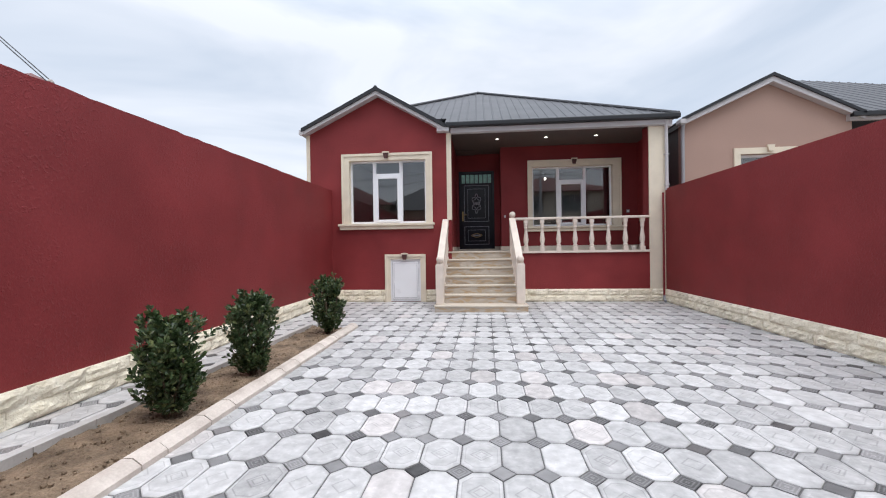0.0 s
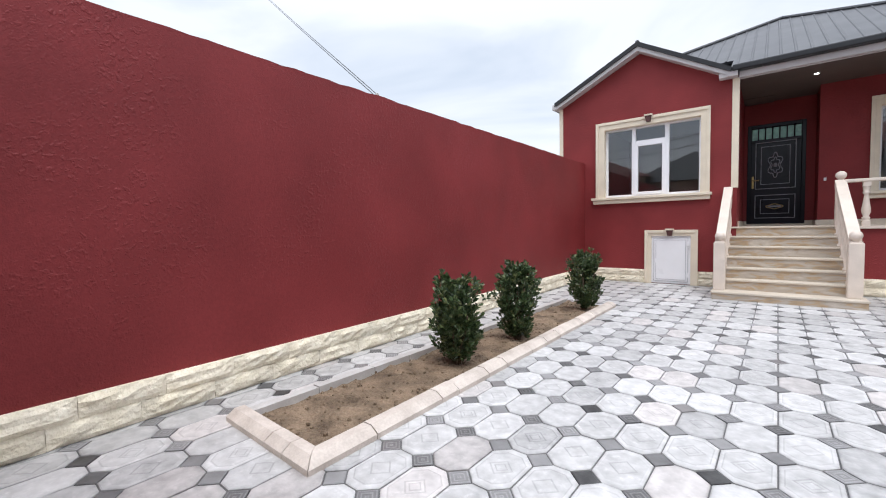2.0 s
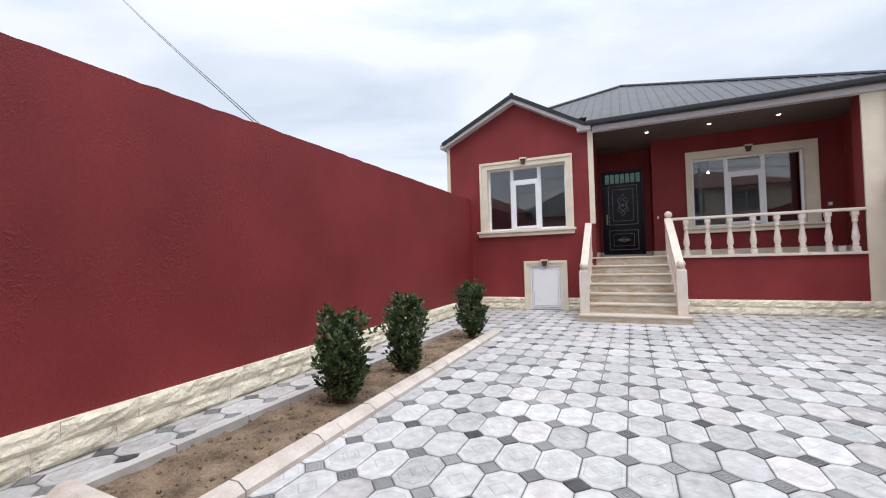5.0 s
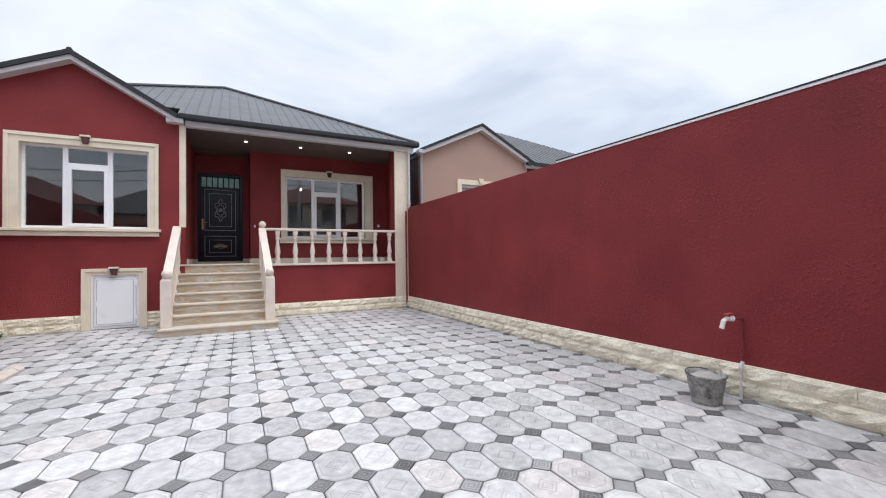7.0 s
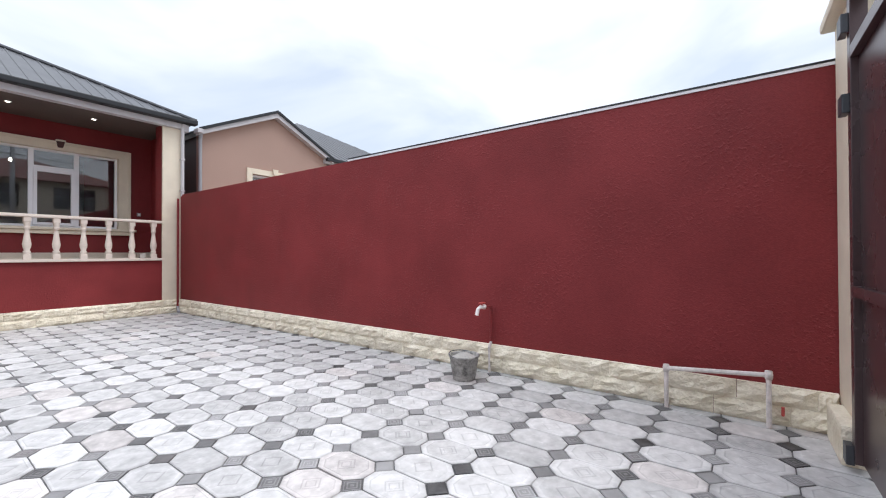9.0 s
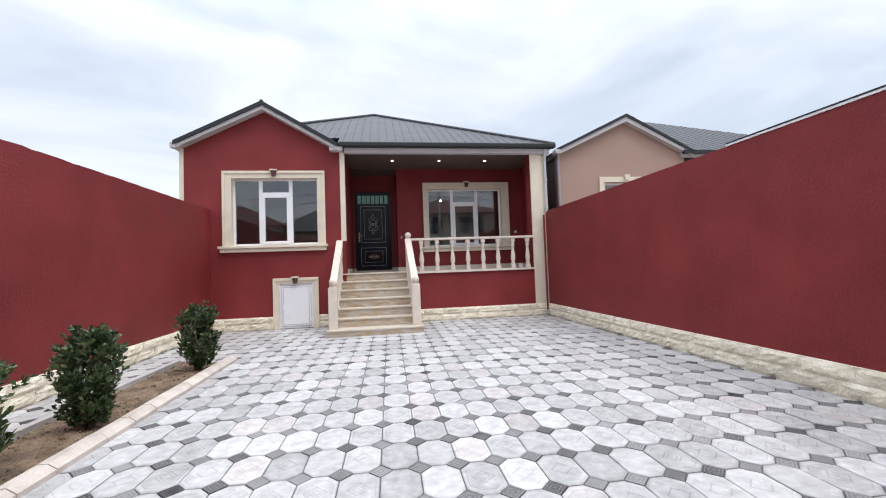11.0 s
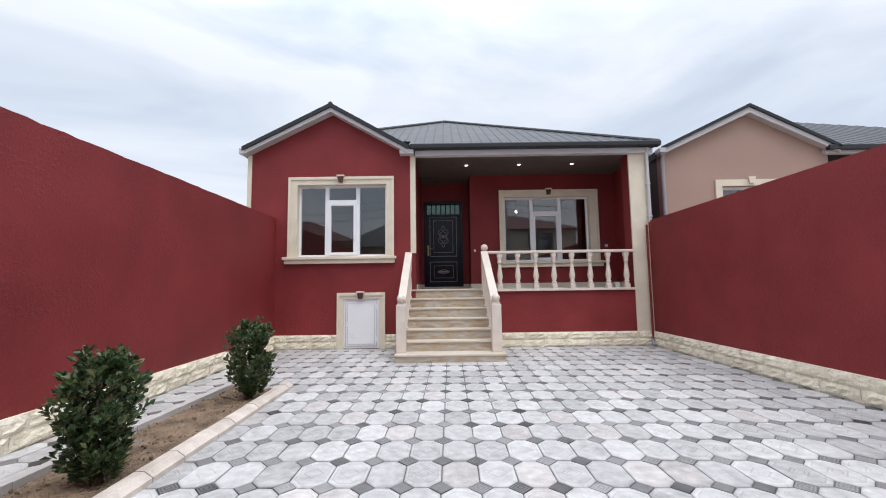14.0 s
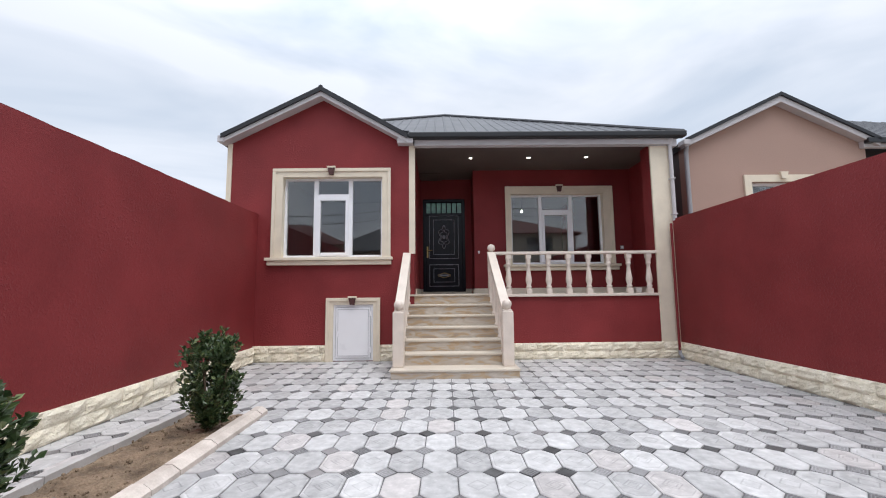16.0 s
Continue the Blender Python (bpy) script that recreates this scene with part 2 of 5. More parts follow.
def paver_mat(name, base, dark):
    """Cast concrete paver: pressed square and rim drawn in its own coordinates, worn pale and varied from piece to piece."""
    m = bpy.data.materials.new(name)
    m.use_nodes = True
    n, l = m.node_tree.nodes, m.node_tree.links
    b = n["Principled BSDF"]

    def math_node(op, a, c=None, clamp=False):
        k = n.new("ShaderNodeMath")
        k.operation, k.use_clamp = op, clamp
        for slot, v in ((0, a), (1, c)):
            if v is None:
                continue
            if isinstance(v, (int, float)):
                k.inputs[slot].default_value = v
            else:
                l.new(v, k.inputs[slot])
        return k.outputs["Value"]

    geo = n.new("ShaderNodeNewGeometry")
    oi = n.new("ShaderNodeObjectInfo")
    rnd = math_node("FRACT", math_node("ADD", oi.outputs["Random"], geo.outputs["Random Per Island"]))
    rnd2 = math_node("FRACT", math_node("MULTIPLY", rnd, 17.31))
    rnd3 = math_node("FRACT", math_node("MULTIPLY", rnd, 7.77))
    uv = n.new("ShaderNodeUVMap")
    sep = n.new("ShaderNodeSeparateXYZ")
    l.new(uv.outputs["UV"], sep.inputs["Vector"])
    ax = math_node("ABSOLUTE", math_node("SUBTRACT", sep.outputs["X"], 0.5))
    ay = math_node("ABSOLUTE", math_node("SUBTRACT", sep.outputs["Y"], 0.5))
    dist = math_node("ADD", ax, ay)
    rim = math_node("MAXIMUM", math_node("MAXIMUM", math_node("DIVIDE", ax, 0.5), math_node("DIVIDE", ay, 0.721)), math_node("DIVIDE", math_node("ADD", ax, ay), 0.93))
    big = n.new("ShaderNodeTexNoise")
    big.inputs["Scale"].default_value, big.inputs["Detail"].default_value = 4.5, 6
    l.new(geo.outputs["Position"], big.inputs["Vector"])
    fine = n.new("ShaderNodeTexNoise")
    fine.inputs["Scale"].default_value, fine.inputs["Detail"].default_value = 55, 4
    l.new(geo.outputs["Position"], fine.inputs["Vector"])
    big_y = n.new("ShaderNodeTexNoise")
    big_y.inputs["Scale"].default_value, big_y.inputs["Detail"].default_value = 13, 5
    l.new(geo.outputs["Position"], big_y.inputs["Vector"])

    def ring(r, w):
        return math_node("SUBTRACT", 1.0, math_node("DIVIDE", math_node("ABSOLUTE", math_node("SUBTRACT", dist, r)), w), True)

    if dark:
        lines = math_node("MULTIPLY", math_node("MAXIMUM", math_node("MAXIMUM", ring(0.40, 0.045), ring(0.24, 0.06)), ring(0.06, 0.06)), math_node("MULTIPLY", fine.outputs["Fac"], 1.7))
        shown = math_node("GREATER_THAN", rnd2, 0.45)
    else:
        lines = math_node("MAXIMUM", ring(0.27, 0.04), math_node("MULTIPLY", ring(0.15, 0.03), math_node("GREATER_THAN", rnd3, 0.6)))
        edge = math_node("SUBTRACT", 1.0, math_node("DIVIDE", math_node("ABSOLUTE", math_node("SUBTRACT", rim, 0.80)), 0.035), True)
        lines = math_node("MAXIMUM", lines, math_node("MULTIPLY", edge, math_node("MULTIPLY", math_node("GREATER_THAN", rnd3, 0.35), 0.75)))
        shown = math_node("MULTIPLY", math_node("GREATER_THAN", rnd2, 0.25), math_node("ADD", 0.35, math_node("MULTIPLY", big_y.outputs["Fac"], 0.9)))
    lines = math_node("MULTIPLY", lines, shown)
    val = math_node("ADD", math_node("MULTIPLY", math_node("SUBTRACT", big.outputs["Fac"], 0.5), 0.7),
                    math_node("ADD", math_node("MULTIPLY", math_node("SUBTRACT", fine.outputs["Fac"], 0.5), 0.2),
                              math_node("MULTIPLY", math_node("SUBTRACT", rnd, 0.5), 0.62 if not dark else 2.3)))
    val = math_node("ADD", val, math_node("MULTIPLY", math_node("SUBTRACT", big_y.outputs["Fac"], 0.5), 1.5))
    val = math_node("ADD", val, math_node("MULTIPLY", lines, -0.46 if not dark else 1.3))
    if not dark:
        worn = n.new("ShaderNodeTexNoise")
        worn.inputs["Scale"].default_value, worn.inputs["Detail"].default_value = 22, 6
        l.new(geo.outputs["Position"], worn.inputs["Vector"])
        grime = math_node("MULTIPLY", math_node("SUBTRACT", rim, 0.86), math_node("MULTIPLY", worn.outputs["Fac"], -4.0))
        val = math_node("ADD", val, math_node("MINIMUM", grime, 0.0))
        scuff = math_node("MULTIPLY", math_node("SUBTRACT", worn.outputs["Fac"], 0.58, True), 2.2)
        val = math_node("ADD", val, scuff)
        pale = math_node("MULTIPLY", math_node("GREATER_THAN", rim, 0.83), math_node("MULTIPLY", math_node("GREATER_THAN", rnd2, 0.4), math_node("MULTIPLY", worn.outputs["Fac"], 0.32)))
        val = math_node("ADD", val, pale)
    gain = math_node("ADD", 1.0, math_node("MULTIPLY", val, 0.6))
    hue = n.new("ShaderNodeMix")
    hue.data_type = "RGBA"
    hue.inputs["A"].default_value = (*base, 1)
    hue.inputs["B"].default_value = (base[0] * 1.04, base[1] * 0.995, base[2] * 0.98, 1)
    l.new(math_node("GREATER_THAN", rnd3, 0.9), hue.inputs["Factor"])
    sc = n.new("ShaderNodeVectorMath")
    sc.operation = "SCALE"
    l.new(hue.outputs["Result"], sc.inputs[0])
    l.new(gain, sc.inputs["Scale"])
    l.new(sc.outputs["Vector"], b.inputs["Base Color"])
    rough = n.new("ShaderNodeMapRange")
    rough.inputs["To Min"].default_value, rough.inputs["To Max"].default_value = 0.45, 0.75
    l.new(big_y.outputs["Fac"], rough.inputs["Value"])
    l.new(rough.outputs["Result"], b.inputs["Roughness"])
    bp = n.new("ShaderNodeBump")
    bp.inputs["Strength"].default_value, bp.inputs["Distance"].default_value = 0.4, 0.006
    l.new(math_node("ADD", math_node("MULTIPLY", lines, -1.0), math_node("MULTIPLY", fine.outputs["Fac"], 0.5)), bp.inputs["Height"])
    l.new(bp.outputs["Normal"], b.inputs["Normal"])
    return m


M_PAVER = paver_mat("pale_octagon_paver", (0.475, 0.467, 0.462), False)
M_DIAMOND = paver_mat("dark_inset_paver", (0.16, 0.157, 0.157), True)


# ---------------- building helpers ----------------
def part(name, bm, material, parent=None, label="", smooth=False):
    me = bpy.data.meshes.new(name)
    bm.normal_update()
    if smooth:
        for f in bm.faces:
            f.smooth = True
    bm.to_mesh(me)
    bm.free()
    me.materials.append(material)
    ob = new(name, me)
    if parent is not None:
        ob.parent = parent
    if label:
        ob["label"] = label
    return ob


def thing(name, label, category, group="", at=(0, 0, 0), kind=""):
    return tagged_at(new(name), label, category, group, at, kind)


def tagged_at(ob, label, category, group, at, kind):
    ob.location = at
    ob.empty_display_size = 0.1
    return tagged(ob, label, category, group, kind)


def structure(ob, label, category):
    return tagged(ob, label, category, kind="structure")


def add_box(bm, x0, x1, y0, y1, z0, z1):
    vs = [bm.verts.new((x, y, z)) for z in (z0, z1) for y in (y0, y1) for x in (x0, x1)]
    for q in ((0, 2, 3, 1), (4, 5, 7, 6), (0, 1, 5, 4), (2, 6, 7, 3), (0, 4, 6, 2), (1, 3, 7, 5)):
        bm.faces.new([vs[i] for i in q])
    return vs


def box(x0, x1, y0, y1, z0, z1, bevel=0.0):
    bm = bmesh.new()
    add_box(bm, x0, x1, y0, y1, z0, z1)
    if bevel:
        bmesh.ops.bevel(bm, geom=list(bm.edges), offset=bevel, segments=2, affect="EDGES", profile=0.6)
    return bm


def prism(outline, a, b, axis="y"):
    """A closed outline of (u, v) drawn out from a to b along an axis: y gives (u, d, v), x gives (d, u, v), z gives (u, v, d)."""
    put = {"y": lambda u, v, d: (u, d, v), "x": lambda u, v, d: (d, u, v), "z": lambda u, v, d: (u, v, d)}[axis]
    bm = bmesh.new()
    lo = [bm.verts.new(put(u, v, a)) for u, v in outline]
    hi = [bm.verts.new(put(u, v, b)) for u, v in outline]
    k = len(outline)
    bm.faces.new(lo)
    bm.faces.new(hi[::-1])
    for i in range(k):
        bm.faces.new((lo[i], hi[i], hi[(i + 1) % k], lo[(i + 1) % k]))
    bmesh.ops.recalc_face_normals(bm, faces=list(bm.faces))
    return bm


def lathe(profile, seg=16, at=(0, 0, 0), bm=None):
    """A profile of (radius, height) turned round the vertical."""
    bm = bm or bmesh.new()
    rings = []
    for r, z in profile:
        if r < 1e-5:
            rings.append([bm.verts.new((at[0], at[1], at[2] + z))])
        else:
            rings.append([bm.verts.new((at[0] + r * math.cos(math.tau * i / seg), at[1] + r * math.sin(math.tau * i / seg), at[2] + z)) for i in range(seg)])
    for lo, hi in zip(rings, rings[1:]):
        for i in range(seg):
            j = (i + 1) % seg
            q = [lo[i % len(lo)], lo[j % len(lo)], hi[j % len(hi)], hi[i % len(hi)]]
            q = list(dict.fromkeys(q))
            if len(q) > 2:
                bm.faces.new(q)
    return bm


def tube(points, r, seg=10, bm=None):
    """A round pipe along points."""
    bm = bm or bmesh.new()
    pts = [Vector(p) for p in points]
    rings = []
    for i, p in enumerate(pts):
        d = (pts[min(i + 1, len(pts) - 1)] - pts[max(i - 1, 0)]).normalized()
        side = d.cross(Vector((0, 0, 1)))
        if side.length < 1e-3:
            side = d.cross(Vector((0, 1, 0)))
        side.normalize()
        up = side.cross(d)
        rings.append([bm.verts.new(p + r * (math.cos(math.tau * k / seg) * side + math.sin(math.tau * k / seg) * up)) for k in range(seg)])
    for lo, hi in zip(rings, rings[1:]):
        for k in range(seg):
            bm.faces.new((lo[k], lo[(k + 1) % seg], hi[(k + 1) % seg], hi[k]))
    bm.faces.new(rings[0][::-1])
    bm.faces.new(rings[-1])
    bmesh.ops.recalc_face_normals(bm, faces=list(bm.faces))
    return bm


def wall_with_holes(xs, zs, holes, y0, y1):
    """An upright wall in the x-z plane, y0 (front) to y1, over the cuts xs and zs, open at the holes (x0, x1, z0, z1)."""
    bm = bmesh.new()
    xs = sorted(set(xs) | {h[i] for h in holes for i in (0, 1)})
    zs = sorted(set(zs) | {h[i] for h in holes for i in (2, 3)})
    solid = {}
    for i in range(len(xs) - 1):
        for k in range(len(zs) - 1):
            cx, cz = (xs[i] + xs[i + 1]) / 2, (zs[k] + zs[k + 1]) / 2
            solid[i, k] = not any(h[0] < cx < h[1] and h[2] < cz < h[3] for h in holes)
    cache = {}

    def v(i, k, d):
        if (i, k, d) not in cache:
            cache[i, k, d] = bm.verts.new((xs[i], (y0, y1)[d], zs[k]))
        return cache[i, k, d]

    for (i, k), s in solid.items():
        if not s:
            continue
        bm.faces.new((v(i, k, 0), v(i + 1, k, 0), v(i + 1, k + 1, 0), v(i, k + 1, 0)))
        bm.faces.new((v(i, k, 1), v(i, k + 1, 1), v(i + 1, k + 1, 1), v(i + 1, k, 1)))
        for di, dk, a, b in ((-1, 0, (0, 0), (0, 1)), (1, 0, (1, 1), (1, 0)), (0, -1, (1, 0), (0, 0)), (0, 1, (0, 1), (1, 1))):
            if not solid.get((i + di, k + dk), False):
                bm.faces.new((v(i + a[0], k + a[1], 0), v(i + b[0], k + b[1], 0), v(i + b[0], k + b[1], 1), v(i + a[0], k + a[1], 1)))
    bmesh.ops.recalc_face_normals(bm, faces=list(bm.faces))
    return bm


# ---------------- ground ----------------
ground_bm = bmesh.new()
add_box(ground_bm, -400, 400, -400, 400, -0.5, -0.045)
structure(part("ground", ground_bm, M_LAND), "bare pale earth reaching to the horizon", "ground")

XL0, XLS = -3.10, -0.015          # the left boundary's plinth face: x = XL0 + XLS * y
XR = 4.54                        # the right boundary's plinth face
YG = -10.44                      # inner face of the gate wall
GZ = 1.18                        # porch floor


def left_x(y):
    return XL0 + XLS * y


# bed outline
BED_R0, BED_R1 = (-1.55, -8.50), (-1.57, -3.14)
BED_L0, BED_L1 = (-2.49, -8.47), (-2.42, -3.14)


def bed_right(y):
    return BED_R0[0] + (BED_R1[0] - BED_R0[0]) * (y - BED_R0[1]) / (BED_R1[1] - BED_R0[1])


def bed_left(y):
    return BED_L0[0] + (BED_L1[0] - BED_L0[0]) * (y - BED_L0[1]) / (BED_L1[1] - BED_L0[1])


# ---------------- boundary walls ----------------
def sloped_wall(name, p0, p1, thick, h0, h1, label, rough_top=0.0):
    """A wall from p0 to p1 in plan, thickness to the outside, with a slowly rising top."""
    bm = bmesh.new()
    d = Vector((p1[0] - p0[0], p1[1] - p0[1]))
    length = d.length
    d.normalize()
    nrm = Vector((d.y, -d.x)) * thick
    steps = max(2, int(length / 0.12)) if rough_top else 24
    rows = []
    for i in range(steps + 1):
        f = i / steps
        x, y = p0[0] + d.x * length * f, p0[1] + d.y * length * f
        h = h0 + (h1 - h0) * f + rough_top * (noise.noise((x * 7, y * 7, 0)) + 0.6 * noise.noise((x * 2, y * 2, 5)))
        rows.append([bm.verts.new((x, y, 0)), bm.verts.new((x, y, h)), bm.verts.new((x + nrm.x, y + nrm.y, h + 0.01)), bm.verts.new((x + nrm.x, y + nrm.y, 0))])
    for a, b in zip(rows, rows[1:]):
        for k in range(3):
            bm.faces.new((a[k], b[k], b[k + 1], a[k + 1]))
    bm.faces.new(rows[0])
    bm.faces.new(rows[-1][::-1])
    bmesh.ops.recalc_face_normals(bm, faces=list(bm.faces))
    return structure(part(name, bm, M_RED), label, "wall")


wall_west = sloped_wall("wall_west", (left_x(0) - 0.05, 0.0), (left_x(YG) - 0.05, YG), 0.22, 2.70, 2.645,
                        "tall dark red stucco boundary wall over a stone plinth", 0.012)
wall_east = sloped_wall("wall_east", (XR + 0.045, 0.0), (XR + 0.045, YG), -0.2, 2.535, 2.545,
                        "dark red stucco boundary wall with a metal coping", 0.0)


def strip(name, z_add, t, x0, x1, material, label):
    bm = bmesh.new()
    vs = []
    for y, h in ((-5.4, 2.541), (YG, 2.545)):
        vs.append([bm.verts.new(p) for p in ((x0, y, h + z_add), (x0, y, h + z_add + t), (x1, y, h + z_add + t), (x1, y, h + z_add))])
    for k in range(4):
        bm.faces.new((vs[0][k], vs[1][k], vs[1][(k + 1) % 4], vs[0][(k + 1) % 4]))
    bm.faces.new(vs[0])
    bm.faces.new(vs[1][::-1])
    bmesh.ops.recalc_face_normals(bm, faces=list(bm.faces))
    return part(name, bm, material, wall_east, label)


strip("coping_bed", 0.001, 0.022, XR + 0.035, XR + 0.24, M_WHITE, "white mortar line under the coping")
strip("coping", 0.0245, 0.014, XR + 0.03, XR + 0.27, M_ROOFEDGE, "dark metal coping")


# ---------------- house ----------------
house = thing("house", "single-storey dark red stucco house with grey metal roof and raised porch", "house")
HX0, HX1 = -3.75, 4.64
W2Y = 1.60
GX1 = -0.25                      # right edge of the gabled wing
WIN1 = (-2.71, -0.83, 1.87, 3.40)
BDOOR = (-1.72, -0.995, 0.012, 1.012)
part("gable_wall", wall_with_holes([HX0, GX1], [0.0, 4.03], [WIN1, BDOOR], 0.0, 0.3), M_RED, house)
part("gable_top", prism([(HX0, 4.03), (GX1, 4.03), (-1.98, 4.96)], 0.0, 0.3), M_RED, house)
part("side_wall", box(HX0, HX0 + 0.3, 0.3, 12.5, 0, 4.03), M_RED, house)
part("side_wall", box(HX1 - 0.3, HX1, W2Y + 0.28, 12.5, 0, 4.03), M_RED, house)
part("back_wall", box(HX0, HX1, 12.5, 12.8, 0, 4.03), M_RED, house)
part("corner_trim", box(HX0 - 0.015, HX0 + 0.075, -0.018, 0.1, 2.0, 4.05, 0.004), M_CREAM, house, "cream corner strip")
part("corner_trim", box(GX1 - 0.095, GX1 + 0.015, -0.018, 0.1, 1.93, 3.985, 0.004), M_CREAM, house, "cream corner strip")
# wing side wall facing the porch, and entrance recess
part("porch_side_wall", box(GX1 - 0.3, GX1, 0.3, 2.4, 0, 4.03), M_RED, house)
DW = 2.36
DOOR = (-0.18, 0.845, GZ + 0.045, 3.49)
part("entrance_wall", wall_with_holes([GX1, 1.0], [GZ - 0.2, 4.03], [DOOR], DW, DW + 0.25), M_RED, house)
WIN2 = (1.83, 3.95, 1.81, 3.43)
part("porch_back_wall", wall_with_holes([1.0, 4.58], [GZ - 0.2, 4.03], [WIN2], W2Y, W2Y + 0.28), M_RED, house)
part("recess_side_wall", box(1.0, 1.25, W2Y + 0.28, DW, GZ - 0.2, 4.03), M_RED, house)
part("porch_end_wall", box(4.58, HX1 - 0.004, 0.36, W2Y + 0.28, 0, 4.03), M_RED, house)
part("porch_front_wall", box(1.19, 4.24, 0.0, 0.2, 0.0, 1.118), M_RED, house)
part("corner_column", box(4.24, HX1, -0.014, 0.03, 0.28, 4.01, 0.004), M_CREAM, house, "cream rendered square column")
part("pier_core", box(4.243, HX1 - 0.003, 0.03, 0.36, 0.0, 4.0), M_RED, house)
part("porch_ceiling", box(GX1, 4.58, 0.0, DW, 3.985, 4.03), M_CEIL, house, "dark brown porch ceiling")
part("porch_floor", box(GX1, 4.58, 0.202, DW, GZ - 0.12, GZ), M_NOSING, house)
part("porch_edge_slab", box(1.19, 4.235, -0.045, 0.20, 1.12, GZ - 0.012, 0.008), M_MARBLE, house, "pale stone edging slab")
part("ceiling_hatch", box(-0.23, 0.28, 1.72, 2.33, 3.955, 3.972, 0.004), M_CEIL, house, "flush hatch frame")
# skirting in the porch
for x0, x1, y0, y1 in ((1.0, 4.58, W2Y - 0.025, W2Y), (GX1, DOOR[0] - 0.03 + 0.03, DW - 0.025, DW), (DOOR[1], 1.0, DW - 0.025, DW), (GX1, GX1 + 0.025, 0.35, DW - 0.03), (0.975, 1.0, W2Y, DW - 0.03), (4.555, 4.58, 0.42, W2Y - 0.03)):
    if x1 - x0 > 0.01:
        part("skirting", box(x0, x1, y0, y1, GZ, GZ + 0.11, 0.003), M_NOSING, house, "pale stone skirting")


# roof: hipped main roof with a gabled wing in front
def slab_from(corners, thick, material, name, parent, ribs=0.0, rib_dir=None):
    """A roof plane through corners (anticlockwise from outside), with raised seams every ribs metres up the slope."""
    bm = bmesh.new()
    pts = [Vector(c) for c in corners]
    nrm = (pts[1] - pts[0]).cross(pts[-1] - pts[0]).normalized()
    top = [bm.verts.new(p) for p in pts]
    bot = [bm.verts.new(p - nrm * thick) for p in pts]
    bm.faces.new(top)
    bm.faces.new(bot[::-1])
    k = len(pts)
    for i in range(k):
        bm.faces.new((top[i], bot[i], bot[(i + 1) % k], top[(i + 1) % k]))
    slope = part(name, bm, material, parent)
    if ribs:
        e = (pts[1] - pts[0]).normalized()
        s = nrm.cross(e).normalized()
        flat = [((p - pts[0]).dot(e), (p - pts[0]).dot(s)) for p in pts]
        u = ribs / 2 + min(f[0] for f in flat)
        while u < max(f[0] for f in flat):
            cuts = []
            for i in range(k):
                a, b = flat[i], flat[(i + 1) % k]
                if (a[0] - u) * (b[0] - u) < 0:
                    cuts.append(a[1] + (b[1] - a[1]) * (u - a[0]) / (b[0] - a[0]))
            if len(cuts) >= 2 and max(cuts) - min(cuts) > 0.05:
                v0, v1 = min(cuts), max(cuts)
                rb = bmesh.new()
                lo, hi = [], []
                for du, dn in ((-0.022, 0.0), (-0.011, 0.013), (0.011, 0.013), (0.022, 0.0)):
                    lo.append(rb.verts.new(pts[0] + e * (u + du) + s * v0 + nrm * dn))
                    hi.append(rb.verts.new(pts[0] + e * (u + du) + s * v1 + nrm * dn))
                for i in range(3):
                    rb.faces.new((lo[i], lo[i + 1], hi[i + 1], hi[i]))
                rb.faces.new(lo[::-1])
                rb.faces.new(hi)
                part("roof_rib", rb, material, slope)
            u += ribs
    return slope


EY = -0.16                        # eaves line at the front
EZ = 4.165
roof = house
RX0, RX1 = -4.01, 4.86
AX, AY, AZ = 0.41, 4.2, 6.45
SLOPE = (AZ - EZ) / (AY - EY)
slab_from([(-0.36, EY, EZ), (RX1, EY, EZ), (AX, AY, AZ), (-3.53, 0.36, EZ + 0.52 * SLOPE), (-0.36, 0.36, EZ + 0.52 * SLOPE)], 0.05, M_ROOF, "roof_slope", roof, 0.21)
slab_from([(RX1, EY, EZ), (RX1, 13.0, EZ), (AX, 8.8, AZ), (AX, AY, AZ)], 0.05, M_ROOF, "roof_slope", roof, 0.21)
slab_from([(RX0, 13.0, EZ), (RX0, EY + 0.3, EZ), (AX, AY, AZ), (AX, 8.8, AZ)], 0.05, M_ROOF, "roof_slope", roof, 0.21)
slab_from([(RX1, 13.0, EZ), (RX0, 13.0, EZ), (AX, 8.8, AZ)], 0.05, M_ROOF, "roof_slope", roof)
part("hip_cap", tube([(RX1 - 0.02, EY + 0.02, EZ + 0.02), (AX, AY, AZ + 0.02)], 0.045, 8), M_ROOF, roof, "rounded hip capping")
part("hip_cap", tube([(-3.53, 0.36, EZ + 0.52 * SLOPE + 0.02), (AX, AY, AZ + 0.02)], 0.045, 8), M_ROOF, roof, "rounded hip capping")
part("ridge_cap", tube([(AX, AY, AZ + 0.02), (AX, 8.8, AZ + 0.02)], 0.05, 8), M_ROOF, roof, "rounded ridge capping")
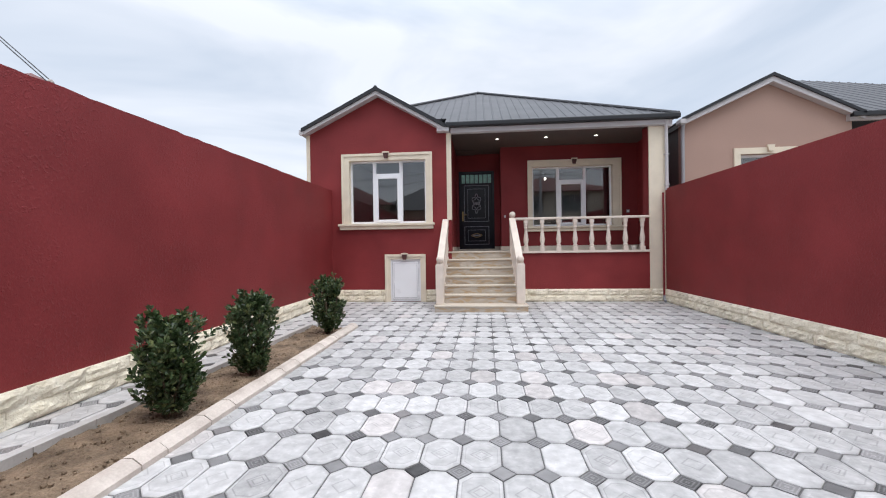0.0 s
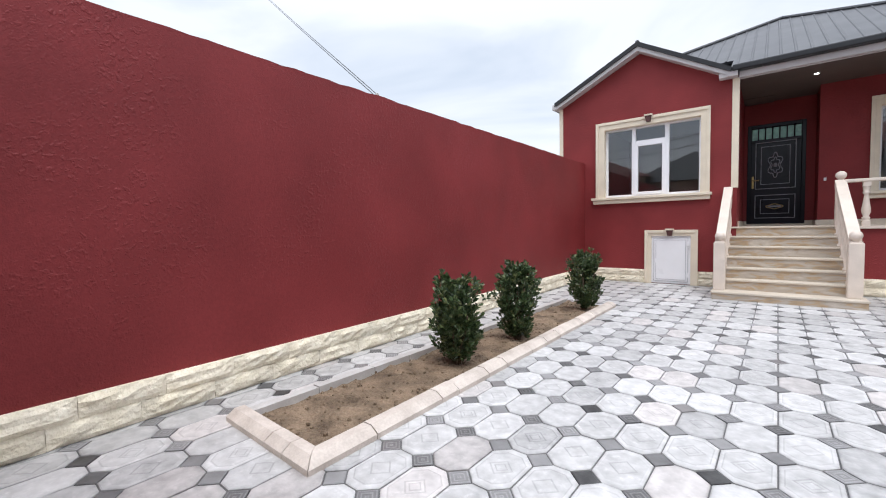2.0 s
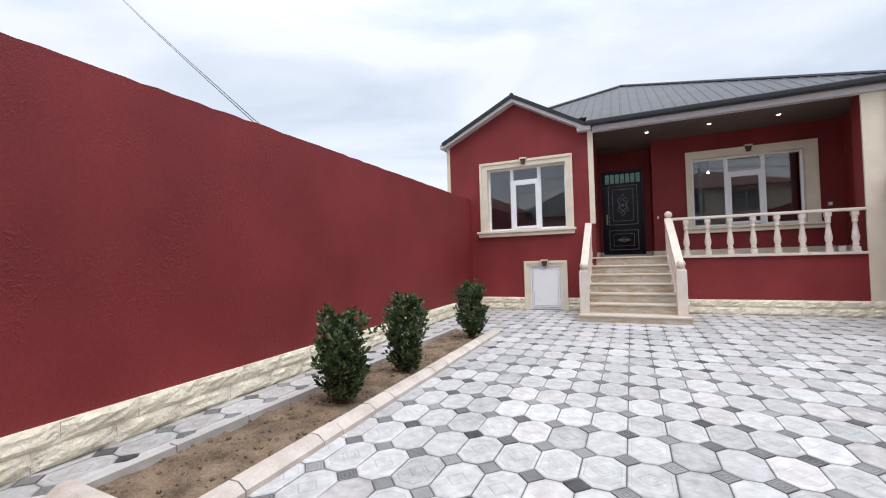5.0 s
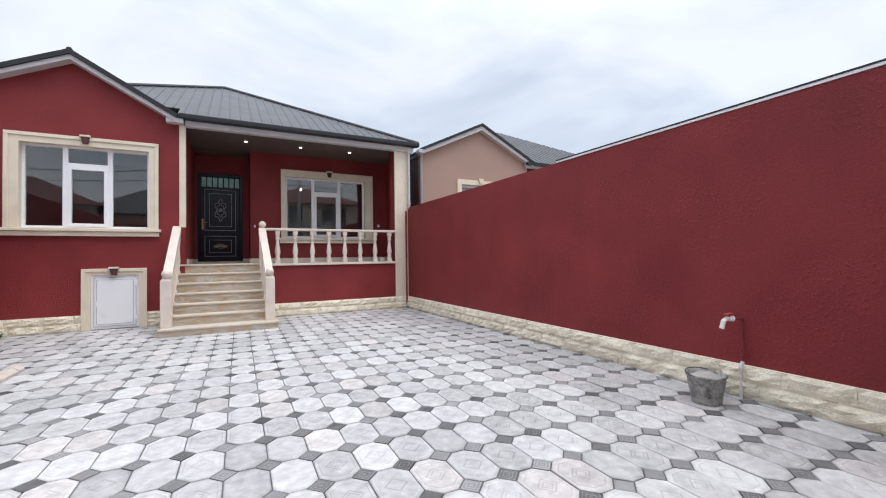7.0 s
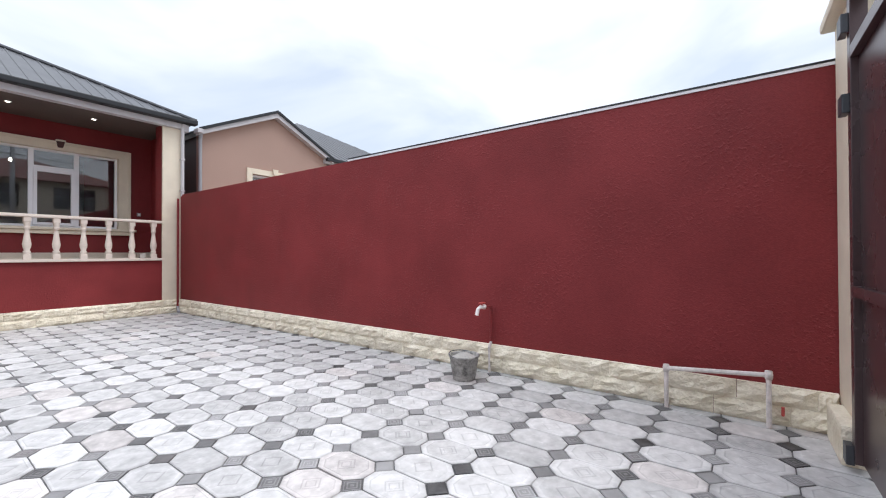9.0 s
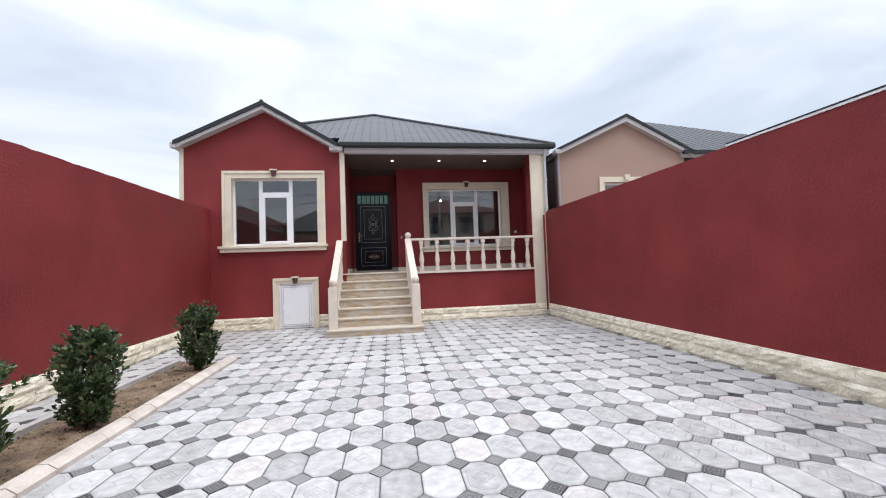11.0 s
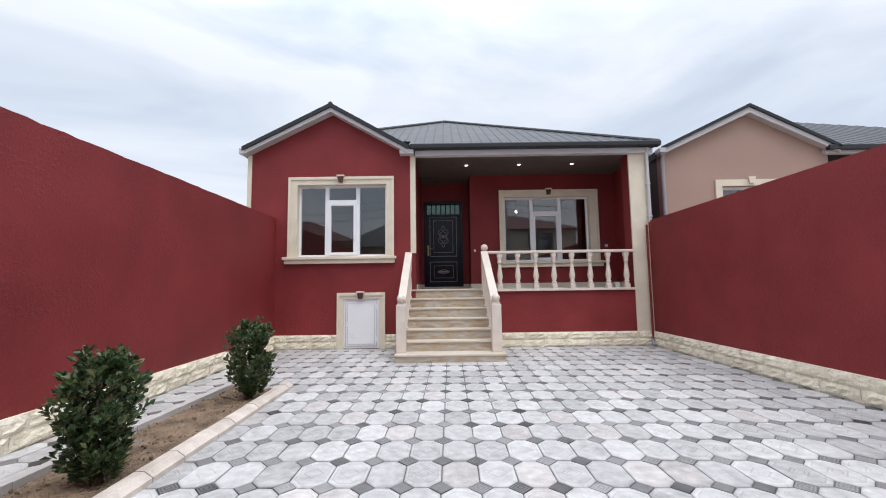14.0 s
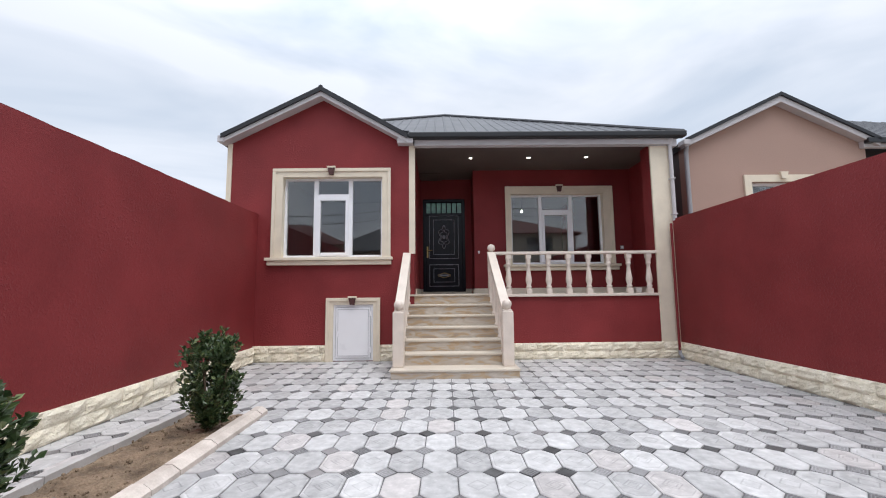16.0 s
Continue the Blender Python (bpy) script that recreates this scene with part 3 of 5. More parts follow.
# gabled wing
GXA, GZA = -1.98, 5.05
GL, GR = (-3.80, 4.14), (-0.36, 4.12)
GY = -0.22
slab_from([(GL[0], 3.4, GL[1]), (GL[0], GY, GL[1]), (GXA, GY, GZA), (GXA, 3.4, GZA)], 0.035, M_ROOF, "wing_slope", roof, 0.21)
slab_from([(GR[0], GY, GR[1]), (GR[0], 1.2, GR[1]), (GXA, 3.4, GZA), (GXA, GY, GZA)], 0.035, M_ROOF, "wing_slope", roof, 0.21)
part("ridge_cap", tube([(GXA, GY - 0.01, GZA + 0.012), (GXA, 3.4, GZA + 0.012)], 0.045, 8), M_ROOF, roof, "rounded ridge capping")
for (ex, ez), sgn in ((GL, -1), (GR, 1)):
    rx, rz = ex, ez
    part("verge_trim", prism([(rx, rz - 0.055), (GXA, GZA - 0.06), (GXA, GZA + 0.03), (rx, rz + 0.03)], GY - 0.015, GY + 0.02), M_ROOFEDGE, roof, "black metal verge strip")
    part("barge_board", prism([(rx, rz - 0.135), (GXA, GZA - 0.15), (GXA, GZA - 0.062), (rx, rz - 0.058)], GY + 0.02, -0.002), M_WHITEPAINT, roof, "pale painted barge board")
part("eaves_return", box(GR[0] - 0.19, GR[0] + 0.10, GY + 0.04, 0.0, 3.985, 4.085, 0.006), M_WHITEPAINT, roof)
part("gutter_end", box(GL[0] - 0.06, GL[0] + 0.05, GY + 0.0, GY + 0.14, 4.02, 4.14, 0.01), M_WHITEPAINT, roof, "pale gutter end")
# porch eaves
part("fascia", box(-0.24, 4.62, -0.09, -0.02, 3.96, 4.075, 0.006), M_WHITEPAINT, roof, "pale painted fascia board")
part("soffit", box(-0.24, 4.64, -0.02, 0.02, 3.95, 3.99), M_WHITEPAINT, roof)
part("gutter", box(-0.34, 4.85, EY - 0.06, -0.05, 4.075, 4.18, 0.02), M_ROOFEDGE, roof, "black metal gutter")
part("fascia_end", box(4.60, 4.72, -0.09, 0.3, 3.92, 4.065, 0.006), M_WHITEPAINT, roof)
part("attic_shell", box(HX0 + 0.3, HX1 - 0.3, 0.3, 12.5, 4.03, 4.06), M_ROOM, house)


# rooms behind the windows
def room(x0, x1, y0, y1, z0, z1):
    bm = bmesh.new()
    add_box(bm, x0, x1, y0, y1, z0, z1)
    bm.faces.ensure_lookup_table()
    for f in list(bm.faces):
        if abs(f.calc_center_median().y - y0) < 1e-4:
            bm.faces.remove(f)
    bmesh.ops.reverse_faces(bm, faces=list(bm.faces))
    return part("room_lining", bm, M_ROOM, house)


room(HX0 + 0.31, GX1 - 0.31, 0.3, 5.0, 1.0, 4.0)
room(1.26, 4.44, W2Y + 0.28, 6.0, GZ, 4.0)


# ---------------- windows ----------------
def surround(parent, x0, x1, z0, z1, ox0, ox1, oz1, y, sill=None):
    """Moulded stone surround, from the opening x0..x1, z0..z1 out to ox0..ox1, oz1."""
    for a, b, c, d, n in ((ox0, x0, z0, oz1, "jamb"), (x1, ox1, z0, oz1, "jamb"), (x0, x1, z1, oz1, "head")):
        bm = bmesh.new()
        add_box(bm, a, b, y - 0.04, y + 0.0, c, d)
        part("surround_" + n, bm, M_CREAM, parent)
    # raised outer fillet
    w = 0.055
    for a, b, c, d in ((ox0 - 0.006, ox0 + w, z0, oz1 - w), (ox1 - w, ox1 + 0.006, z0, oz1 - w), (ox0 - 0.006, ox1 + 0.006, oz1 - w, oz1 + 0.006)):
        part("surround_fillet", box(a, b, y - 0.062, y - 0.041, c, d, 0.006), M_CREAM, parent)
    if sill:
        part("window_sill", box(sill[0], sill[1], y - 0.115, y + 0.085, sill[3] - 0.055, sill[3], 0.01), M_CREAM, parent)
        part("sill_moulding", box(sill[0] + 0.03, sill[1] - 0.03, y - 0.075, y - 0.0, sill[2], sill[3] - 0.057, 0.012), M_CREAM, parent)


def keystone(parent, x, z, y, w=0.085):
    part("keystone", prism([(x - w * 0.45, z - 0.12), (x + w * 0.45, z - 0.12), (x + w * 0.75, z + 0.0), (x - w * 0.75, z + 0.0)], y - 0.10, y - 0.045), M_BROWN, parent, "dark brown keystone")
    part("keystone_cap", box(x - w * 0.9, x + w * 0.9, y - 0.11, y - 0.045, z + 0.002, z + 0.035, 0.006), M_CREAM, parent)


def bar(parent, x0, x1, y0, y1, z0, z1, name="window_frame", b=0.006):
    return part(name, box(x0, x1, y0, y1, z0, z1, b), M_WHITE, parent)


def pane(parent, x0, x1, y, z0, z1):
    p = part("pane", box(x0, x1, y, y + 0.008, z0, z1), M_GLASS, parent, "clear reflecting glass")
    p.visible_shadow = False
    return p


def window(name, hole, y, m0, m1, zt, label, out, sill, key_x):
    """Three-light plastic window: fixed sides, a casement with a top light in the middle."""
    x0, x1, z0, z1 = hole
    w = structure(new(name), label, "window")
    f = 0.055
    yf = y + 0.09
    bar(w, x0, x0 + f, yf, yf + 0.07, z0, z1)
    bar(w, x1 - f, x1, yf, yf + 0.07, z0, z1)
    bar(w, x0 + f, x1 - f, yf, yf + 0.07, z0, z0 + f)
    bar(w, x0 + f, x1 - f, yf, yf + 0.07, z1 - f, z1)
    for m in (m0, m1):
        bar(w, m - 0.04, m + 0.04, yf - 0.003, yf + 0.07, z0 + f, z1 - f, "mullion")
    bar(w, m0 + 0.04, m1 - 0.04, yf - 0.003, yf + 0.07, zt - 0.035, zt + 0.035, "transom")
    s = 0.06
    a, b, c, d = m0 + 0.03, m1 - 0.03, z0 + f - 0.012, zt - 0.03
    sash = bar(w, a, a + s, yf - 0.022, yf + 0.05, c, d, "casement")
    for q in ((b - s, b, c, d), (a + s, b - s, c, c + s), (a + s, b - s, d - s, d)):
        bar(sash, q[0], q[1], yf - 0.022, yf + 0.05, q[2], q[3], "sash_rail")
    pane(w, x0 + f, m0 - 0.04, yf + 0.03, z0 + f, z1 - f)
    pane(w, m1 + 0.04, x1 - f, yf + 0.03, z0 + f, z1 - f)
    pane(w, m0 + 0.04, m1 - 0.04, yf + 0.03, zt + 0.035, z1 - f)
    pane(w, a + s, b - s, yf + 0.01, c + s, d - s)
    for z in (zt + 0.02, ):
        part("hinge", box(m1 - 0.012, m1 + 0.012, yf - 0.02, yf - 0.004, z - 0.03, z + 0.03, 0.004), M_WHITE, w)
    for a, b, c, d in ((x0, x0 + 0.014, z0 + 0.006, z1 - 0.014), (x1 - 0.014, x1, z0 + 0.006, z1 - 0.014), (x0, x1, z1 - 0.014, z1)):
        part("reveal", box(a, b, y - 0.043, yf - 0.002, c, d, 0.002), M_CREAM, w)
    for a, b, c, d in ((x0, x0 + 0.012, z0, z1 - 0.012), (x1 - 0.012, x1, z0, z1 - 0.012), (x0, x1, z1 - 0.012, z1), (x0 + 0.012, x1 - 0.012, z0, z0 + 0.012)):
        part("inner_reveal", box(a, b, yf + 0.072, y + 0.275, c, d), M_ROOM, w)
    surround(w, x0, x1, z0, z1, out[0], out[1], out[2], y, sill)
    keystone(w, key_x, out[2] - 0.0, y)
    return w


window("window_1", WIN1, 0.0, -2.11, -1.46, 3.05, "three-part white plastic window in a cream stone surround", (-2.88, -0.69, 3.545), (-2.97, -0.645, 1.735, 1.874), -1.79)
window("window_2", WIN2, W2Y, 2.535, 3.235, 3.035, "white plastic porch window in a cream stone surround", (1.72, 4.155, 3.585), (1.65, 4.255, 1.675, 1.814), 2.945)

# added glowing bulb and flex stand in for a porch downlight mirrored in the pane
bulb = thing("reflection_bulb", "small glowing bulb added behind the porch window as a downlight's reflection", "lamp", at=(2.5, 3.6, 0))
part("bulb", lathe([(0.0, 3.38), (0.02, 3.387), (0.028, 3.41), (0.02, 3.435), (0.012, 3.455), (0.0, 3.46)], 10), M_BULB, bulb, smooth=True)
part("flex", tube([(0, 0, 3.455), (0, 0, 4.0)], 0.006, 6), M_CABLE, bulb)

def frame_ring(x0, x1, z0, z1, w, y0, y1, parent, material, name="moulding"):
    bm = bmesh.new()
    add_box(bm, x0, x0 + w, y0, y1, z0, z1)
    add_box(bm, x1 - w, x1, y0, y1, z0, z1)
    add_box(bm, x0 + w, x1 - w, y0, y1, z0, z0 + w)
    add_box(bm, x0 + w, x1 - w, y0, y1, z1 - w, z1)
    return part(name, bm, material, parent)


# ---------------- basement hatch door ----------------
hatch = structure(new("door_2"), "low white plastic basement door in a cream stone surround", "door")
bx0, bx1, bz0, bz1 = BDOOR
for q in ((bx0, bx0 + 0.06, bz0, bz1), (bx1 - 0.06, bx1, bz0, bz1), (bx0 + 0.06, bx1 - 0.06, bz0, bz0 + 0.06), (bx0 + 0.06, bx1 - 0.06, bz1 - 0.06, bz1)):
    bar(hatch, q[0], q[1], -0.015, 0.06, q[2], q[3], "door_frame")
leafp = bar(hatch, bx0 + 0.05, bx1 - 0.05, -0.028, 0.02, bz0 + 0.05, bz1 - 0.05, "door_leaf", 0.008)
bar(leafp, bx0 + 0.09, bx1 - 0.09, -0.034, -0.0285, bz0 + 0.09, bz1 - 0.09, "panel", 0.004)
part("door_handle", tube([(bx0 + 0.09, -0.03, 0.52), (bx0 + 0.09, -0.075, 0.52), (bx0 + 0.09, -0.08, 0.45)], 0.011, 8), M_WHITE, hatch)
for z in (0.2, 0.85):
    part("hinge", box(bx1 - 0.07, bx1 - 0.03, -0.045, -0.029, z - 0.045, z + 0.045, 0.004), M_WHITE, hatch)
# thin grey rings paint the shadow lines round the leaf and its panel
frame_ring(bx0 + 0.046, bx1 - 0.046, bz0 + 0.046, bz1 - 0.046, 0.005, -0.031, -0.018, hatch, M_GREYPIPE, "shade_line")
frame_ring(bx0 + 0.086, bx1 - 0.086, bz0 + 0.086, bz1 - 0.086, 0.005, -0.0355, -0.0295, hatch, M_GREYPIPE, "shade_line")
surround(hatch, bx0, bx1, 0.0, bz1, -1.845, -0.875, 1.127, 0.0)
keystone(hatch, -1.37, 1.127, 0.0)

# ---------------- entrance door ----------------
door = structure(new("door_1"), "closed black steel entrance door with moulded panels", "door")
dx0, dx1, dz0, dz1 = DOOR
for q in ((dx0, dx0 + 0.07, dz0, dz1), (dx1 - 0.07, dx1, dz0, dz1), (dx0 + 0.07, dx1 - 0.07, dz1 - 0.07, dz1), (dx0 + 0.07, dx1 - 0.07, dz1 - 0.40, dz1 - 0.35)):
    part("door_frame", box(q[0], q[1], DW - 0.02, DW + 0.14, q[2], q[3], 0.006), M_DOOR, door)
leaf_ob = part("door_leaf", box(dx0 + 0.07, dx1 - 0.07, DW + 0.02, DW + 0.09, dz0, dz1 - 0.40, 0.006), M_DOOR, door)


lx0, lx1 = dx0 + 0.15, dx1 - 0.16
for z0, z1 in ((dz0 + 0.80, dz0 + 1.86), (dz0 + 0.13, dz0 + 0.66)):
    frame_ring(lx0, lx1, z0, z1, 0.012, DW + 0.004, DW + 0.02, leaf_ob, M_DOORTRIM)
    frame_ring(lx0 + 0.10, lx1 - 0.10, z0 + 0.10, z1 - 0.10, 0.01, DW + 0.006, DW + 0.02, leaf_ob, M_DOORTRIM)
    part("raised_panel", box(lx0 + 0.03, lx1 - 0.03, DW + 0.009, DW + 0.02, z0 + 0.03, z1 - 0.03, 0.005), M_DOOR, leaf_ob)
cxd, czd = (lx0 + lx1) / 2, dz0 + 1.33
for k, sc in ((0, 1.0), (1, 0.62)):
    loop = [(cxd + sc * (0.115 + 0.03 * math.cos(6 * a)) * math.sin(a), DW - 0.002, czd + sc * (0.25 + 0.035 * math.cos(6 * a)) * math.cos(a)) for a in [math.tau * i / 60 for i in range(61)]]
    part("ornament", tube(loop, 0.010, 6), M_DOORTRIM, leaf_ob, "raised scrolled oval ornament")
part("ornament_boss", lathe([(0.0, -0.05), (0.03, -0.04), (0.035, 0.0), (0.03, 0.04), (0.0, 0.05)], 10, (cxd, DW, czd)), M_DOORTRIM, leaf_ob, smooth=True)
loop = [(cxd + 0.15 * math.sin(a), DW - 0.002, dz0 + 0.395 + 0.045 * math.cos(a) * (1 + 0.25 * math.cos(4 * a))) for a in [math.tau * i / 40 for i in range(41)]]
part("ornament", tube(loop, 0.012, 6), M_BRASS, leaf_ob, "tarnished scroll plaque")
part("ornament_boss", box(cxd - 0.12, cxd + 0.12, DW - 0.006, DW + 0.012, dz0 + 0.375, dz0 + 0.415, 0.008), M_DOORTRIM, leaf_ob)
hx = dx0 + 0.105
part("handle_plate", box(hx - 0.02, hx + 0.02, DW + 0.005, DW + 0.02, dz0 + 0.82, dz0 + 1.10, 0.006), M_BRASS, door, "brass handle plate")
part("door_handle", tube([(hx, DW + 0.01, dz0 + 1.0), (hx, DW - 0.05, dz0 + 1.0), (hx + 0.12, DW - 0.055, dz0 + 1.0)], 0.011, 8), M_BRASS, door, "brass lever handle")
npn = 7
pw = (dx1 - dx0 - 0.14) / npn
part("transom_backing", box(dx0 + 0.07, dx1 - 0.07, DW + 0.09, DW + 0.1, dz1 - 0.35, dz1 - 0.07), M_DOOR, door)
for i in range(npn):
    a = dx0 + 0.07 + pw * i
    part("transom_pane", box(a + 0.012, a + pw - 0.012, DW + 0.05, DW + 0.07, dz1 - 0.335, dz1 - 0.085, 0.004), M_GREENGLASS, door, "green glass strip")
    if i:
        part("transom_bar", tube([(a, DW + 0.03, dz1 - 0.36), (a, DW + 0.03, dz1 - 0.06)], 0.012, 8), M_DOOR, door)
part("threshold", box(dx0 - 0.02, dx1 + 0.02, DW - 0.10, DW + 0.2, GZ, dz0, 0.005), M_NOSING, door, "pale stone threshold")

# ---------------- stairs ----------------
stairs = thing("staircase", "straight flight of veined beige marble steps with stone side rails", "stairs")
SX0, SX1 = -0.39, 1.175
RISE, TREAD, BASE, SY = (GZ - 0.13) / 6, 0.25, 0.13, -1.27
part("base_slab", box(-0.49, 1.335, -1.60, 0.0, 0.0, BASE - 0.03), M_STEP, stairs)
part("base_tread", box(-0.505, 1.35, -1.615, SY + 0.1, BASE - 0.03, BASE, 0.006), M_NOSING, stairs, "pale slab edge")
for k in range(6):
    y = SY + TREAD * k
    z0 = BASE + RISE * k
    part("riser", box(SX0, SX1, y + 0.025, y + 0.20, z0, z0 + RISE - 0.03), M_STEP, stairs, "veined beige marble riser")
    part("tread", box(SX0 - 0.012, SX1 + 0.012, y, y + 0.27 if k < 5 else 0.20, z0 + RISE - 0.03, z0 + RISE + (0.002 if k == 5 else 0.0), 0.008), M_NOSING, stairs, "rounded pale marble tread")
part("stair_core", box(SX0 + 0.01, SX1 - 0.01, 0.185, 0.30, 0.0, 1.14), M_STEP, stairs)


def newel(x, y, z0, h, w, parent):
    n = part("newel_post", box(x - w / 2, x + w / 2, y - w / 2, y + w / 2, z0, z0 + h, 0.012), M_MARBLE, parent)
    part("newel_cap", box(x - w / 2 + 0.015, x + w / 2 - 0.015, y - w / 2 + 0.015, y + w / 2 - 0.015, z0 + h, z0 + h + 0.02, 0.006), M_MARBLE, n)
    r = 0.073
    prof = [(0.0, 0.0), (0.035, 0.0), (0.035, 0.02)] + [(r * math.sin(a), 0.085 - r * math.cos(a)) for a in [math.pi * i / 12 for i in range(2, 13)]]
    part("ball_finial", lathe(prof, 18, (x, y, z0 + h + 0.02)), M_MARBLE, n, "stone ball finial", True)
    return n


NY = -1.33
for x in (-0.405, 1.22):
    newel(x, NY, BASE, 0.80, 0.165, stairs)
newel(1.18, 0.05, 1.12, 0.80, 0.13, stairs)
RY0, RZ0, RY1, RZ1 = NY + 0.06, 1.0, 0.0, 1.95
for x, ya, slant in ((-0.405, 0.0, 0.02), (1.22, 0.0, -0.05)):
    zb = RZ0 + (RZ1 - RZ0) * (ya - RY0) / (RY1 - RY0)
    rail = prism([(RY0, RZ0 - 0.14), (RY0, RZ0), (ya, zb), (ya, zb - 0.14)], x - 0.07, x + 0.07, "x")
    for v in rail.verts:
        v.co.x += slant * (v.co.y - RY0) / (ya - RY0)
    part("sloping_rail", rail, M_MARBLE, stairs)
    for k in range(6):
        y = SY + TREAD * k + 0.12
        if y > -0.08:
            continue
        zt = RZ0 + (RZ1 - RZ0) * (y - RY0) / (RY1 - RY0) - 0.13
        z0 = BASE + RISE * (k + 1)
        xs = x + slant * (y - RY0) / (ya - RY0) + (0.03 if x < 0 else -0.03)
        h = zt - z0
        prof = [(0.0, 0.0), (0.045, 0.0), (0.045, 0.04), (0.028, 0.06), (0.045, h * 0.35), (0.03, h * 0.7), (0.04, h * 0.8), (0.045, h), (0.0, h)]
        part("stair_baluster", lathe(prof, 12, (xs, y, z0)), M_MARBLE, stairs, "", True)
    part("stringer", prism([(SY + 0.02, BASE), (0.0, BASE), (0.0, GZ - 0.15), (-0.10, GZ - 0.15)], x - 0.05 if x < 0 else SX1 - 0.0, SX0 if x < 0 else x + 0.05, "x"), M_STEP, stairs)

# ---------------- balustrade ----------------
balustrade = thing("balustrade", "low pale stone balustrade with turned balusters on the porch edge", "railing")
part("handrail", box(1.22, 4.235, -0.04, 0.085, 1.895, 1.948, 0.012), M_MARBLE, balustrade)
prof = [(0.0, 0.0), (0.045, 0.0), (0.045, 0.09), (0.036, 0.1), (0.05, 0.125), (0.05, 0.14), (0.034, 0.155), (0.055, 0.22), (0.058, 0.27), (0.045, 0.36), (0.032, 0.47), (0.03, 0.52), (0.046, 0.54), (0.046, 0.56), (0.036, 0.575), (0.045, 0.6), (0.045, 0.73), (0.0, 0.73)]
for i in range(8):
    b = part("baluster", lathe(prof, 14), M_MARBLE, balustrade, "", True)
    b.location = (1.485 + 0.372 * i, 0.02, GZ - 0.012)
    cap = part("baluster_block", box(-0.05, 0.05, -0.05, 0.05, 0.0, 0.085, 0.006), M_MARBLE, b)
    cap2 = part("baluster_block", box(-0.048, 0.048, -0.048, 0.048, 0.645, 0.729, 0.006), M_MARBLE, b)

# porch downlights
for x in (0.88, 2.08, 3.28):
    lamp = thing("downlight", "small square lit downlight in the porch ceiling", "lamp", "porch downlights", (x, 0.70, 3.985))
    part("bezel", box(-0.045, 0.045, -0.042, 0.042, -0.010, -0.001, 0.003), M_WHITE, lamp)
    part("diffuser", box(-0.026, 0.026, -0.024, 0.024, -0.014, -0.0105), M_SPOT, lamp, "glowing lens")

# socket on the porch wall
sock = thing("wall_socket", "small grey socket box on the red porch wall", "socket", at=(4.33, W2Y, 2.18))
part("back_plate", box(-0.04, 0.04, -0.02, 0.0, -0.04, 0.04, 0.006), M_GREYPIPE, sock)
part("cover", box(-0.025, 0.025, -0.03, -0.0205, -0.025, 0.025, 0.005), M_WHITE, sock)
for i, (x, z) in enumerate(((0.86, 2.1),)):
    s2 = thing("door_bell", "small white bell push beside the entrance", "door bell", at=(1.1, W2Y, 2.10))
    part("button_plate", box(-0.02, 0.02, -0.018, 0.0, -0.03, 0.03, 0.005), M_WHITE, s2)
    part("button", box(-0.008, 0.008, -0.024, -0.0185, -0.008, 0.008, 0.002), M_GREYPIPE, s2)

# downpipe at the column
dp = thing("downpipe", "rain downpipe, white above and painted red below the wall top", "pipe", at=(4.58, -0.06, 0))
part("upper_pipe", tube([(0.02, 0.0, 4.0), (0.02, 0.0, 2.5)], 0.035, 12), M_WHITEPAINT, dp, "white pipe")
part("pipe_elbow", tube([(0.02, -0.04, 4.07), (0.02, 0.0, 3.98)], 0.04, 12), M_WHITEPAINT, dp)
part("lower_pipe", tube([(-0.075, -0.03, 2.44), (-0.075, -0.03, 0.12)], 0.022, 12), M_RED, dp, "pipe painted red like the wall")
part("outlet", tube([(-0.075, -0.03, 0.13), (-0.085, -0.06, 0.07), (-0.12, -0.2, 0.03)], 0.028, 12), M_GREYPIPE, dp, "grey outlet bend")
for z in (3.3, 2.62):
    part("clip", box(-0.022, 0.062, -0.045, 0.05, z - 0.012, z + 0.012, 0.003), M_WHITEPAINT, dp)

# small pot on the porch edge
pot = thing("clutter_block", "small grey mortar block lying on the porch edge", "debris", at=(3.93, 0.12, GZ - 0.012))
part("block", box(-0.06, 0.05, -0.04, 0.04, 0.0, 0.1, 0.015), M_CEMENT, pot)

# ---------------- neighbouring house ----------------
nh = thing("neighbour_house", "taupe rendered neighbouring house with a grey metal roof", "house")
NX0, NX1, NYF = 5.16, 8.72, 0.3
NWIN = (6.36, 7.6, 1.9, 3.31)
part("wall", wall_with_holes([NX0, NX1], [0, 4.05], [NWIN], NYF, NYF + 0.3), M_TAUPE, nh)
part("gable_top", prism([(NX0, 4.05), (NX1, 4.05), (6.98, 4.93)], NYF, NYF + 0.3), M_TAUPE, nh)
part("side_wall", box(NX0, NX0 + 0.3, NYF + 0.3, 12, 0, 4.05), M_GREYWALL, nh, "unpainted dark grey side wall")
part("wall", box(8.42, 8.72, NYF + 0.3, 1.8, 0, 4.05), M_TAUPE, nh)
part("wall", box(8.72, 14.9, 1.8, 2.1, 0, 4.05), M_TAUPE, nh)
part("side_wall", box(14.6, 14.9, 2.1, 12, 0, 4.05), M_TAUPE, nh)
nroof = nh
slab_from([(5.02, 4.2, 4.12), (5.02, 0.12, 4.12), (6.985, 0.12, 5.06), (6.985, 4.2, 5.06)], 0.04, M_ROOF, "wing_slope", nroof, 0.25)
